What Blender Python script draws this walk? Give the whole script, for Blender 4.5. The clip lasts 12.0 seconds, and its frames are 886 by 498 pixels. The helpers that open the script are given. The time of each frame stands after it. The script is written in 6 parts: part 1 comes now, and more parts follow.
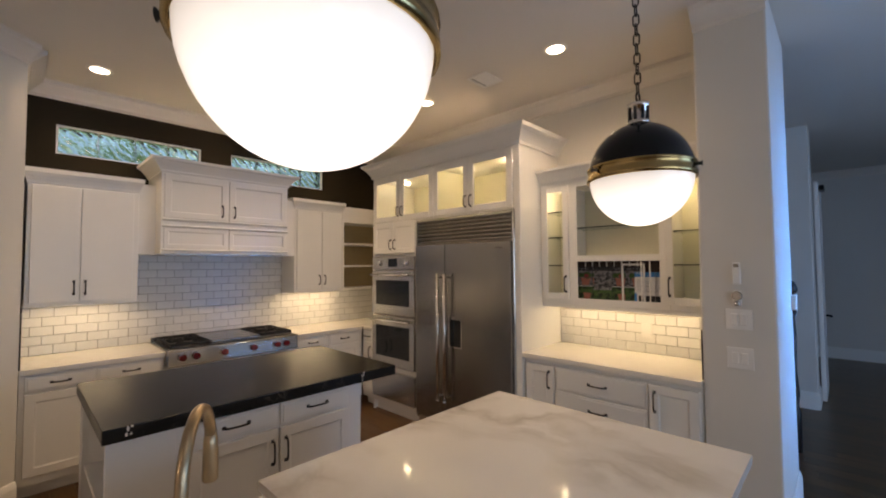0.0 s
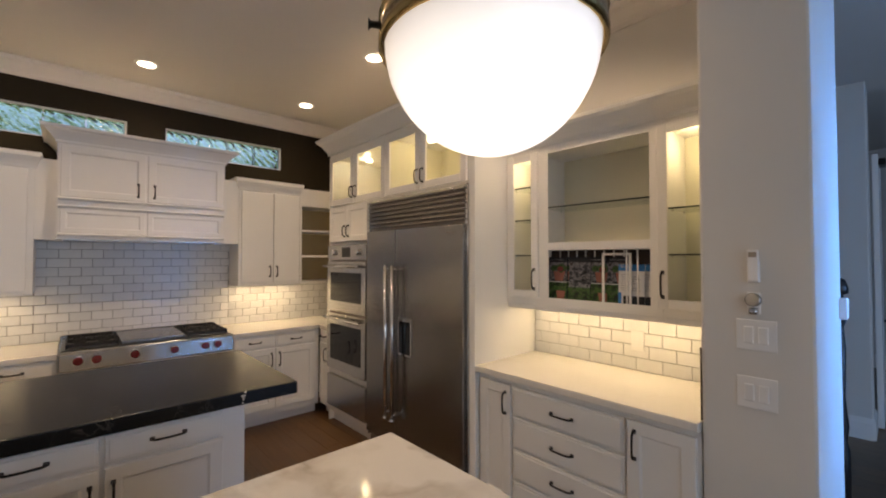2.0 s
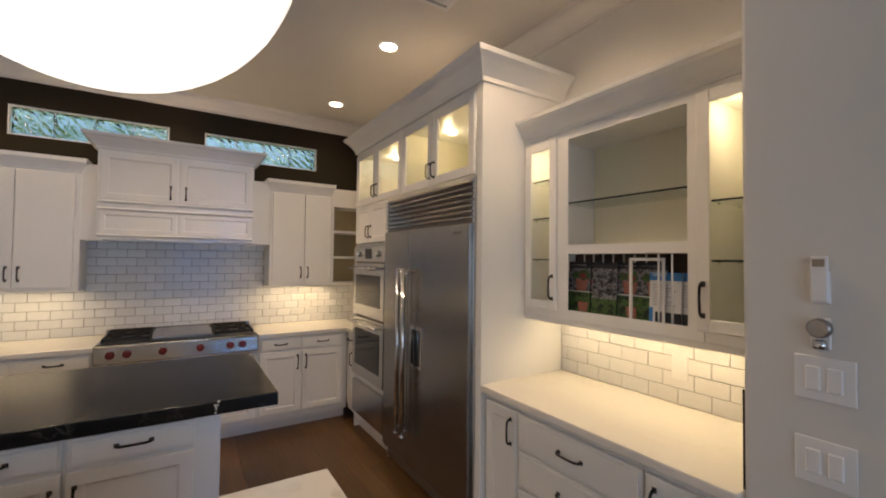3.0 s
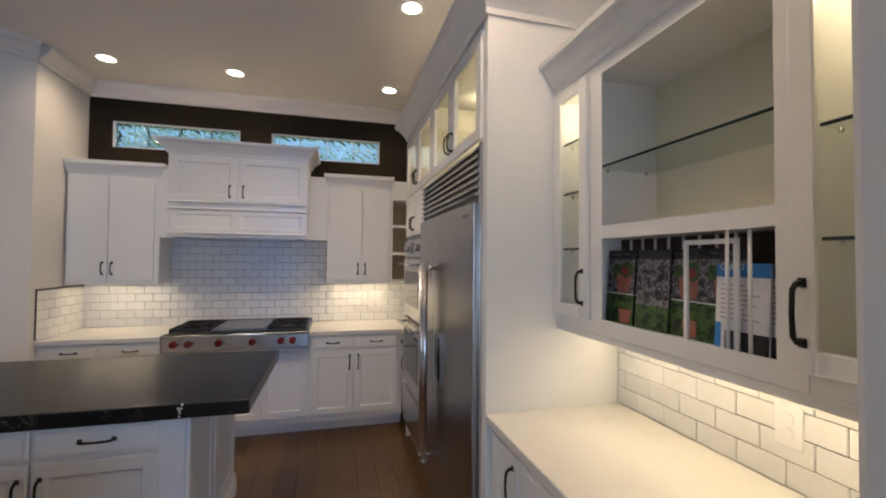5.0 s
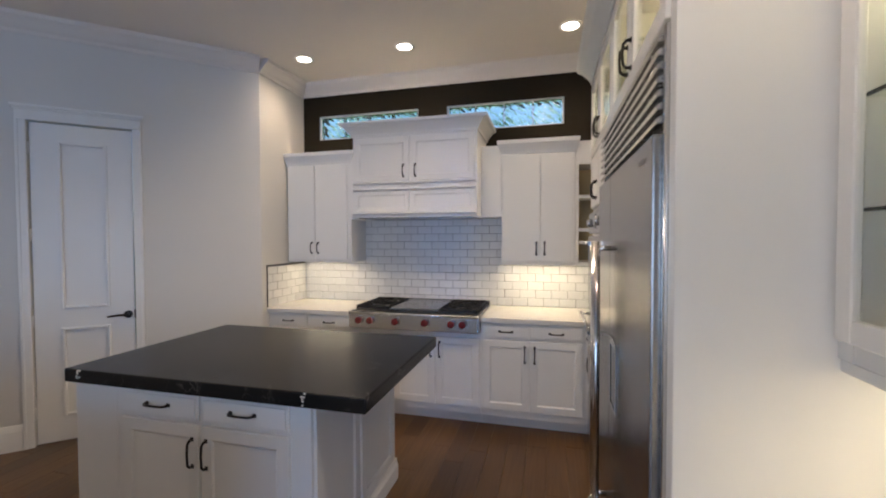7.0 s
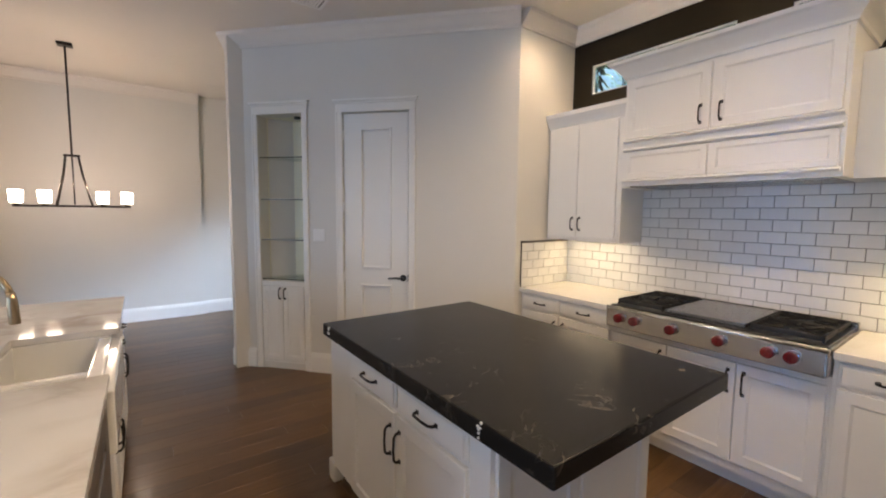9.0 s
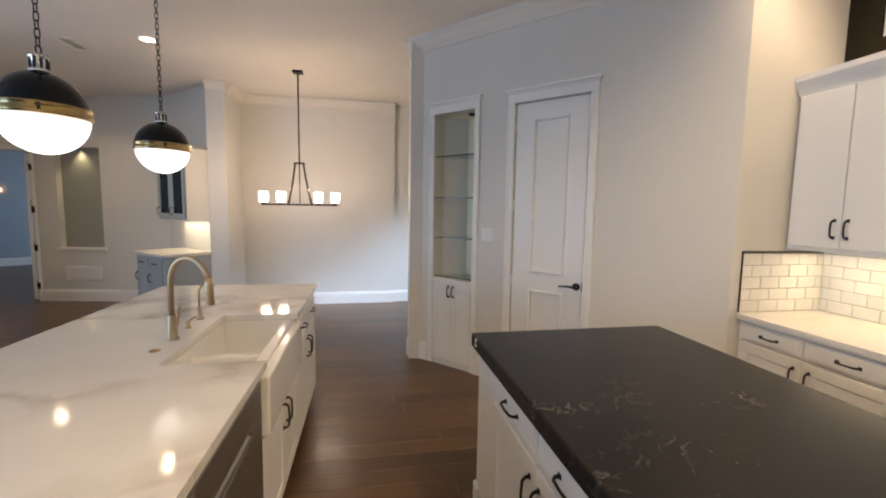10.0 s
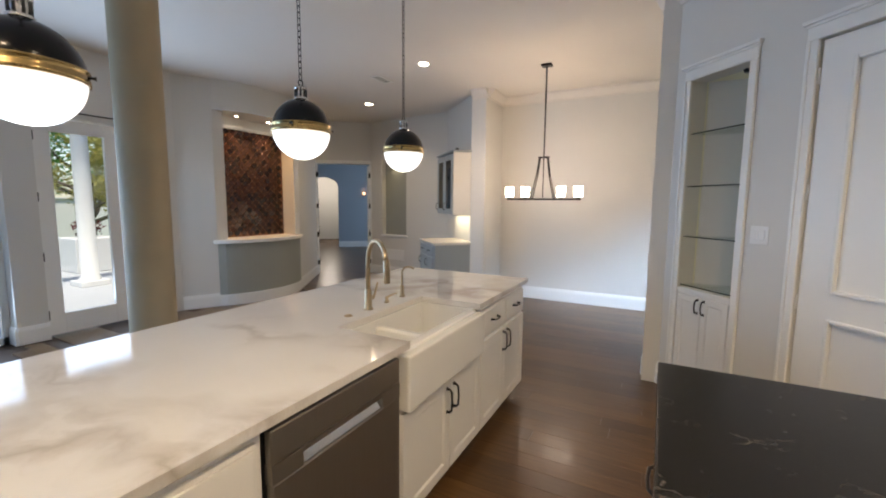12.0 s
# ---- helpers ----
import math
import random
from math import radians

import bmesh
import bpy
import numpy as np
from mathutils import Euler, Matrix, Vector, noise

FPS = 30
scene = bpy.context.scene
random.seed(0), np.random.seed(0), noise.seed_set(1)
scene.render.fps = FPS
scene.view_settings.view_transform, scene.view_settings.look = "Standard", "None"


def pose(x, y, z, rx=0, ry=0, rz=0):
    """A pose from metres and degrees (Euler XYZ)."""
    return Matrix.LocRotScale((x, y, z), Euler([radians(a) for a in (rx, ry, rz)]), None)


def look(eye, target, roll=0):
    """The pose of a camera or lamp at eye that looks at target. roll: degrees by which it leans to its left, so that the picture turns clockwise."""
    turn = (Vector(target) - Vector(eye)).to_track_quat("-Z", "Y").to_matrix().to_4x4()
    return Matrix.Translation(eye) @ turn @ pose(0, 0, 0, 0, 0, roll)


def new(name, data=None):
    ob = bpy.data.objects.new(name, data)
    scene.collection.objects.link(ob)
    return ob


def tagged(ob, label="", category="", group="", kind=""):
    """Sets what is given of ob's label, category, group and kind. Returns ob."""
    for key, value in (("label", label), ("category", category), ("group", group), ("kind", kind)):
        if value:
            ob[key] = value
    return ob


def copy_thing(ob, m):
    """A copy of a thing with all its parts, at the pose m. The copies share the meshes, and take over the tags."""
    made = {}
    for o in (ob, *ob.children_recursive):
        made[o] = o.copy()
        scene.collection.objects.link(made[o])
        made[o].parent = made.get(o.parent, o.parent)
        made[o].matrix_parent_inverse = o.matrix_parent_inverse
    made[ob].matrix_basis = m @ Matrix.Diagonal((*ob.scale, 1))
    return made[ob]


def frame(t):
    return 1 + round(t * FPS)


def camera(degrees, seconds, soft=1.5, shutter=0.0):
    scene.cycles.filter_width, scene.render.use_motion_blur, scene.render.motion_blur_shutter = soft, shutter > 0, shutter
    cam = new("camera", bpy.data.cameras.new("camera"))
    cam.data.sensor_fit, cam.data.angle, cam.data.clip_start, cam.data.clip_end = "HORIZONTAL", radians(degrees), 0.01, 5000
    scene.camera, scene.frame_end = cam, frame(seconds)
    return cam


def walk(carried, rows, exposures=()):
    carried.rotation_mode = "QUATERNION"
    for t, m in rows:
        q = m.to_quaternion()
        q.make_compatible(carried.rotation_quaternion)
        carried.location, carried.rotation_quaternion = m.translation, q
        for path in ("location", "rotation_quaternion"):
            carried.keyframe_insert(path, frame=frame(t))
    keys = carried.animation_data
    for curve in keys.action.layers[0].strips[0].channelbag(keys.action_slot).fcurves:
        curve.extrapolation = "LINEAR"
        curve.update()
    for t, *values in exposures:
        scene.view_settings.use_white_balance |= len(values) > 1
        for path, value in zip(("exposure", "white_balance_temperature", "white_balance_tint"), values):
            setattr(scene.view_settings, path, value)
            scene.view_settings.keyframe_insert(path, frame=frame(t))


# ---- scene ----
cam = camera(94.0, 12.0, soft=2.0)
PATH = [
    (0, (0.498, 0.608, 1.631), (1.932, 1.999, 1.711), -0.4),
    (0.5, (0.727, 0.597, 1.621), (2.138, 2.014, 1.682), 0.4),
    (1, (0.956, 0.55, 1.622), (2.329, 2.004, 1.662), 0.9),
    (1.5, (1.19, 0.612, 1.605), (2.565, 2.064, 1.648), 0.6),
    (2, (1.443, 0.677, 1.602), (2.784, 2.16, 1.65), 0.0),
    (2.5, (1.704, 0.647, 1.616), (2.91, 2.242, 1.664), 0.2),
    (4.5, (2.599, 0.773, 1.594), (3.274, 2.654, 1.663), 0.8),
    (5, (2.753, 0.852, 1.574), (3.264, 2.785, 1.625), 0.5),
    (5.5, (2.885, 1.004, 1.58), (3.249, 2.971, 1.622), -0.3),
    (6, (2.979, 1.135, 1.578), (3.076, 3.132, 1.601), -0.8),
    (6.5, (3.099, 1.261, 1.573), (2.887, 3.249, 1.551), -0.5),
    (8.5, (3.071, 1.979, 1.555), (1.738, 3.463, 1.404), 0.3),
    (9, (3.009, 2.124, 1.552), (1.397, 3.295, 1.378), 0.6),
    (9.5, (2.854, 2.261, 1.557), (1.032, 3.069, 1.388), 0.9),
    (10, (2.77, 2.396, 1.554), (0.812, 2.757, 1.362), 0.9),
    (10.5, (2.737, 2.573, 1.557), (0.75, 2.489, 1.344), 1.3),
    (11, (2.684, 2.693, 1.53), (0.733, 2.304, 1.329), 1.1),
    (11.5, (2.557, 2.78, 1.523), (0.662, 2.166, 1.344), 0.8),
    (12, (2.485, 2.903, 1.513), (0.727, 1.974, 1.296), 0.5),
]
walk(cam, [(t, look(eye, target, roll)) for t, eye, target, roll in PATH],
     exposures=[(0, -0.06, 7850, 18), (2.5, -0.06, 7600, 17), (4.5, -0.08, 6500, 15), (5.5, -0.02, 6250, 15), (6.7, 0.15, 6150, 14), (8.5, 0.42, 6850, 15), (9.5, 0.55, 7250, 15), (10.5, 0.74, 7100, 12), (11, 0.85, 7050, 12), (11.5, 0.85, 7000, 12), (12, 0.75, 6850, 11)])

# ---- world, sun, lamps ----
world = bpy.data.worlds.new("sky")
scene.world = world
world.use_nodes = True
wn = world.node_tree.nodes
sky = wn.new("ShaderNodeTexSky")
sky.sky_type = "NISHITA"
sky.sun_disc = False
sky.sun_elevation, sky.sun_rotation = radians(70), radians(18)
world.node_tree.links.new(sky.outputs["Color"], wn["Background"].inputs["Color"])
wn["Background"].inputs["Strength"].default_value = 0.15
sun = new("sun", bpy.data.lights.new("sun", "SUN"))
sun.data.energy, sun.data.angle, sun.data.color = 3.0, radians(3), (1.0, 0.95, 0.88)
sun.matrix_world = look((3, 0, 26), (-1, -8, 0))

CEIL = 3.205
WARM, SOFT, DAY = (1.0, 0.83, 0.53), (1.0, 0.785, 0.54), (0.50, 0.70, 1.0)


def area_lamp(name, m, sx, sy, watts, color, spread=180):
    la = bpy.data.lights.new(name, "AREA")
    la.shape, la.size, la.size_y, la.energy, la.color = "RECTANGLE", sx, sy, watts, color
    la.spread = radians(spread)
    ob = new(name, la)
    ob.matrix_world = m
    return ob


def spot_lamp(name, x, y, z, watts, color, angle=110):
    la = bpy.data.lights.new(name, "SPOT")
    la.energy, la.color, la.spot_size, la.spot_blend, la.shadow_soft_size = watts, color, radians(angle), 0.9, 0.05
    ob = new(name, la)
    ob.location = (x, y, z)
    return ob


def point_lamp(name, x, y, z, watts, color, size=0.03):
    la = bpy.data.lights.new(name, "POINT")
    la.energy, la.color, la.shadow_soft_size = watts, color, size
    ob = new(name, la)
    ob.location = (x, y, z)
    return ob


# daylight in the openings of the garden side and the hall
area_lamp("window_light", look((1.65, -2.9, 1.35), (1.65, 0, 1.0)), 1.5, 2.1, 34, DAY)
area_lamp("window_light", look((-0.1, -2.98, 1.3), (-0.1, 0, 1.1)), 1.2, 2.0, 27, DAY)
area_lamp("window_light", look((4.3, -2.9, 1.4), (4.3, 0, 1.2)), 2.0, 2.0, 62, (0.24, 0.50, 1.0))
# extra narrow blue beam, added only to brighten the pier's south side
area_lamp("window_light", look((4.65, -2.85, 1.5), (4.35, 0.88, 1.5)), 1.0, 2.0, 20, (0.06, 0.32, 1.0), 28)
area_lamp("window_light", look((-2.85, 4.62, 1.95), (-3.65, 2.62, 0.35)), 1.5, 1.2, 12, DAY, 34)
# strips under the wall cabinets
area_lamp("under_cabinet_light", pose(0.90, 5.22, 1.322), 0.55, 0.04, 1.5, WARM)
area_lamp("under_cabinet_light", pose(3.02, 5.22, 1.322), 0.62, 0.04, 2.6, WARM)
area_lamp("under_cabinet_light", pose(3.90, 1.88, 1.290), 0.04, 1.10, 2.7, WARM)
DOWNLIGHTS = [(0.92, 4.81), (1.89, 4.81), (3.25, 4.81), (3.22, 3.46), (1.86, 3.50), (3.20, 2.07), (-2.03, 0.23), (-3.38, -1.66)]
for dx, dy in DOWNLIGHTS:
    spot_lamp("downlight_lamp", dx, dy, CEIL - 0.03, (45 if dy < 2.2 else 82 if dx < 2 and dy < 4 else 24) if dx > 0 else 30, SOFT, 150)
for gy in (2.83, 3.31, 3.80, 4.28):
    point_lamp("cabinet_puck_lamp", 3.66, gy, 2.56, 1.3, WARM, 0.03)
point_lamp("cabinet_puck_lamp", 3.82, 2.385, 2.20, 0.95, WARM, 0.03)
point_lamp("cabinet_puck_lamp", 3.82, 1.38, 2.20, 1.1, WARM, 0.03)
for cy in (1.135, 1.34, 1.79, 1.995):
    point_lamp("chandelier_lamp", -2.70, cy, 1.755, 5.5, (1.0, 0.76, 0.60), 0.03)
spot_lamp("niche_lamp", -1.72, -2.80, 2.765, 26, (1.0, 0.60, 0.28), 100)
spot_lamp("niche_lamp", -2.26, -2.80, 2.765, 26, (1.0, 0.60, 0.28), 100)


# ---- materials ----
def material(name, color, rough=0.5, metal=0.0, scale=8.0, vary=0.06, fine=120.0, bump=0.02, coat=0.0, spread=0.0, stretch=(1, 1, 1), trans=0.0, emit=0.0, ior=1.45, rvary=0.06, spec=0.5):
    m = bpy.data.materials.new(name)
    m.use_nodes = True
    n, l = m.node_tree.nodes, m.node_tree.links
    b = n["Principled BSDF"]
    tc, mp = n.new("ShaderNodeTexCoord"), n.new("ShaderNodeMapping")
    mp.inputs["Scale"].default_value = stretch
    l.new(tc.outputs["Object"], mp.inputs["Vector"])
    big, small = n.new("ShaderNodeTexNoise"), n.new("ShaderNodeTexNoise")
    big.inputs["Scale"].default_value, small.inputs["Scale"].default_value = scale, fine
    big.inputs["Detail"].default_value = 5
    for t in (big, small):
        l.new(mp.outputs["Vector"], t.inputs["Vector"])
    mix = n.new("ShaderNodeMix")
    mix.data_type = "RGBA"
    mix.inputs["A"].default_value = (*[c * (1 - vary) for c in color], 1)
    mix.inputs["B"].default_value = (*[min(1, c * (1 + vary)) for c in color], 1)
    l.new(big.outputs["Fac"], mix.inputs["Factor"])
    out = mix.outputs["Result"]
    if spread:
        info, hsv, mr = n.new("ShaderNodeObjectInfo"), n.new("ShaderNodeHueSaturation"), n.new("ShaderNodeMapRange")
        mr.inputs["To Min"].default_value, mr.inputs["To Max"].default_value = 1 - spread, 1 + spread
        l.new(info.outputs["Random"], mr.inputs["Value"])
        l.new(mr.outputs["Result"], hsv.inputs["Value"])
        l.new(out, hsv.inputs["Color"])
        out = hsv.outputs["Color"]
    l.new(out, b.inputs["Base Color"])
    rr = n.new("ShaderNodeMapRange")
    rr.inputs["To Min"].default_value, rr.inputs["To Max"].default_value = max(0.02, rough - rvary), min(1, rough + rvary)
    l.new(small.outputs["Fac"], rr.inputs["Value"])
    l.new(rr.outputs["Result"], b.inputs["Roughness"])
    b.inputs["Metallic"].default_value = metal
    b.inputs["Coat Weight"].default_value = coat
    b.inputs["Coat Roughness"].default_value = 0.08
    b.inputs["IOR"].default_value = ior
    b.inputs["Specular IOR Level"].default_value = spec
    b.inputs["Transmission Weight"].default_value = trans
    if emit:
        l.new(out, b.inputs["Emission Color"])
        b.inputs["Emission Strength"].default_value = emit
    if bump:
        bp = n.new("ShaderNodeBump")
        bp.inputs["Strength"].default_value, bp.inputs["Distance"].default_value = bump * 5, 0.004
        l.new(small.outputs["Fac"], bp.inputs["Height"])
        l.new(bp.outputs["Normal"], b.inputs["Normal"])
    return m


WALL = material("wall_paint", (0.66, 0.64, 0.60), 0.62, scale=1.5, vary=0.03, fine=200, bump=0.012)
CEILING = material("ceiling_paint", (0.71, 0.67, 0.62), 0.75, scale=1.2, vary=0.03, fine=200, bump=0.04)
OLIVE = material("dark_olive_paint", (0.020, 0.015, 0.008), 0.6, scale=2, vary=0.1, fine=260, bump=0.03, spec=0.15)
TRIM = material("white_trim_paint", (0.80, 0.79, 0.76), 0.38, scale=3, vary=0.03, fine=90, bump=0.01)
CABINET = material("white_cabinet_paint", (0.78, 0.765, 0.73), 0.36, scale=3, vary=0.035, fine=140, bump=0.012)
INSIDE = material("cream_cabinet_lining", (0.72, 0.69, 0.54), 0.5, scale=4, vary=0.04)
NICHELINING = material("yellow_cream_niche_lining", (0.80, 0.77, 0.60), 0.5, scale=4, vary=0.04)
TAN = material("tan_shelf_lining", (0.45, 0.36, 0.20), 0.55, scale=4, vary=0.06)
GROUT = material("grey_grout", (0.19, 0.176, 0.158), 0.85, scale=30, vary=0.12, fine=300, bump=0.06)
TILE = material("glazed_white_tile", (0.72, 0.71, 0.69), 0.30, scale=14, vary=0.05, fine=40, bump=0.015, spread=0.045, spec=0.35)
STEEL = material("brushed_steel", (0.31, 0.30, 0.285), 0.26, 1.0, scale=2, vary=0.06, fine=60, bump=0.006, stretch=(1, 1, 40))
STEELH = material("brushed_steel_across", (0.52, 0.51, 0.495), 0.25, 1.0, scale=2, vary=0.06, fine=60, bump=0.006, stretch=(1, 1, 30))
CHROME = material("polished_steel", (0.68, 0.67, 0.65), 0.14, 1.0, scale=5, vary=0.03, bump=0)
DARKSTEEL = material("dark_slate_steel", (0.30, 0.268, 0.23), 0.40, 0.9, scale=3, vary=0.06, fine=80, bump=0.004, stretch=(30, 1, 1))
BLACK = material("black_enamel", (0.012, 0.012, 0.012), 0.32, scale=20, vary=0.2, bump=0.01)
DOMEBLACK = material("glossy_black_metal", (0.006, 0.006, 0.007), 0.14, scale=10, vary=0.2, bump=0, spec=0.4)
IRON = material("cast_iron", (0.018, 0.018, 0.018), 0.62, 0.2, scale=30, vary=0.2, fine=300, bump=0.08)
PULL = material("oil_rubbed_bronze", (0.022, 0.018, 0.015), 0.35, 0.6, scale=30, vary=0.25, bump=0.02)
BRASS = material("aged_brass", (0.50, 0.36, 0.16), 0.24, 1.0, scale=18, vary=0.06, fine=150, bump=0.01)
NICKEL = material("champagne_nickel", (0.42, 0.325, 0.21), 0.36, 1.0, scale=10, vary=0.06, bump=0.004)
RED = material("red_knob", (0.11, 0.005, 0.008), 0.25, scale=10, vary=0.1, bump=0, coat=0.5)
OVENGLASS = material("black_oven_glass", (0.010, 0.011, 0.012), 0.06, scale=4, vary=0.2, bump=0)
WALNUT = material("dark_walnut_backing", (0.045, 0.026, 0.018), 0.5, scale=6, vary=0.3, fine=80, bump=0.02, stretch=(1, 1, 12))
PORCELAIN = material("white_fireclay", (0.80, 0.79, 0.76), 0.12, scale=4, vary=0.03, bump=0.003, coat=0.4)
PLASTIC = material("white_plastic", (0.78, 0.77, 0.75), 0.35, scale=10, vary=0.02, bump=0)
GREYPAINT = material("grey_bar_paint", (0.31, 0.315, 0.28), 0.5, scale=2, vary=0.05, fine=200, bump=0.02)
GREYCAB = material("grey_cabinet_paint", (0.34, 0.37, 0.38), 0.42, scale=3, vary=0.05)
BLUEWALL = material("blue_grey_paint", (0.35, 0.395, 0.435), 0.6, scale=1.5, vary=0.04, fine=200, bump=0.02)
FLOORBASE = material("plank_gap", (0.05, 0.028, 0.016), 0.7)
PLASTER = material("weathered_plaster", (0.34, 0.265, 0.16), 0.6, scale=2.2, vary=0.22, fine=60, bump=0.06)
STONE = material("terrace_stone", (0.46, 0.47, 0.48), 0.8, scale=1.5, vary=0.12, fine=40, bump=0.1)
BARK = material("bark", (0.10, 0.075, 0.05), 0.9, scale=6, vary=0.3, fine=50, bump=0.3)
LEAF = material("leaf_green", (0.10, 0.24, 0.06), 0.5, scale=1.2, vary=0.4, fine=30, bump=0.02, spread=0.2)


def thin_leaf(m, amount=0.5):
    """Leaves let some of the light through."""
    n, l = m.node_tree.nodes, m.node_tree.links
    b, mx, tr = n["Principled BSDF"], n.new("ShaderNodeMixShader"), n.new("ShaderNodeBsdfTranslucent")
    l.new(b.inputs["Base Color"].links[0].from_socket, tr.inputs["Color"])
    mx.inputs["Fac"].default_value = amount
    l.new(b.outputs["BSDF"], mx.inputs[1])
    l.new(tr.outputs["BSDF"], mx.inputs[2])
    l.new(mx.outputs["Shader"], n["Material Output"].inputs["Surface"])


LEAFY = material("leaf_yellow_green", (0.30, 0.28, 0.06), 0.5, scale=1.2, vary=0.4, fine=30, bump=0.02)
thin_leaf(LEAF)
thin_leaf(LEAFY)
LAWN = material("lawn", (0.07, 0.13, 0.035), 0.9, scale=1.0, vary=0.3, fine=40, bump=0.2)
LIT = material("lamp_glow", (1.0, 0.88, 0.70), 0.5, emit=14.0, bump=0, vary=0.0)
GLOBE = material("opal_glass_lit", (0.96, 0.96, 0.95), 0.25, emit=2.6, bump=0, vary=0.0, coat=0.4)


def lit_from_below(m, low, high, weak, strong):
    """Opal glass round a bulb: brightest at its foot, weaker towards the rim."""
    n, l = m.node_tree.nodes, m.node_tree.links
    tc, sp, mr = n.new("ShaderNodeTexCoord"), n.new("ShaderNodeSeparateXYZ"), n.new("ShaderNodeMapRange")
    mr.inputs["From Min"].default_value, mr.inputs["From Max"].default_value = low, high
    mr.inputs["To Min"].default_value, mr.inputs["To Max"].default_value = strong, weak
    l.new(tc.outputs["Object"], sp.inputs["Vector"])
    l.new(sp.outputs["Z"], mr.inputs["Value"])
    l.new(mr.outputs["Result"], n["Principled BSDF"].inputs["Emission Strength"])


lit_from_below(GLOBE, 1.755, 1.905, 0.5, 1.9)
SHADE = material("frosted_glass_lit", (1.0, 0.86, 0.70), 0.3, emit=15.0, bump=0, vary=0.0)
AMBER = material("amber_shade_lit", (1.0, 0.55, 0.28), 0.3, emit=2.2, bump=0, vary=0.0)


WOODTONE = (0.112, 0.057, 0.020)


def wood_floor(name, dark, light, grain=(2.0, 40.0, 1.0)):
    m = material(name, light, 0.31, scale=2.2, vary=0.34, fine=60, bump=0.010, spread=0.26, coat=0.08, rvary=0.08)
    n, l = m.node_tree.nodes, m.node_tree.links
    b = n["Principled BSDF"]
    tc, mp, gr = n.new("ShaderNodeTexCoord"), n.new("ShaderNodeMapping"), n.new("ShaderNodeTexNoise")
    mp.inputs["Scale"].default_value = grain
    gr.inputs["Scale"].default_value, gr.inputs["Detail"].default_value = 1.6, 8
    info, add = n.new("ShaderNodeObjectInfo"), n.new("ShaderNodeVectorMath")
    l.new(tc.outputs["Object"], add.inputs[0])
    l.new(info.outputs["Random"], add.inputs[1])
    l.new(add.outputs["Vector"], mp.inputs["Vector"])
    l.new(mp.outputs["Vector"], gr.inputs["Vector"])
    mx = n.new("ShaderNodeMix")
    mx.data_type, mx.blend_type = "RGBA", "MULTIPLY"
    ramp = n.new("ShaderNodeValToRGB")
    ramp.color_ramp.elements[0].position, ramp.color_ramp.elements[1].position = 0.32, 0.7
    ramp.color_ramp.elements[0].color = (*dark, 1)
    ramp.color_ramp.elements[1].color = (1, 1, 1, 1)
    l.new(gr.outputs["Fac"], ramp.inputs["Fac"])
    old = b.inputs["Base Color"].links[0].from_socket
    l.new(old, mx.inputs["A"])
    l.new(ramp.outputs["Color"], mx.inputs["B"])
    mx.inputs["Factor"].default_value = 1.0
    l.new(mx.outputs["Result"], b.inputs["Base Color"])
    return m


WOOD = wood_floor("dark_walnut_planks", (0.64, 0.60, 0.56), WOODTONE)


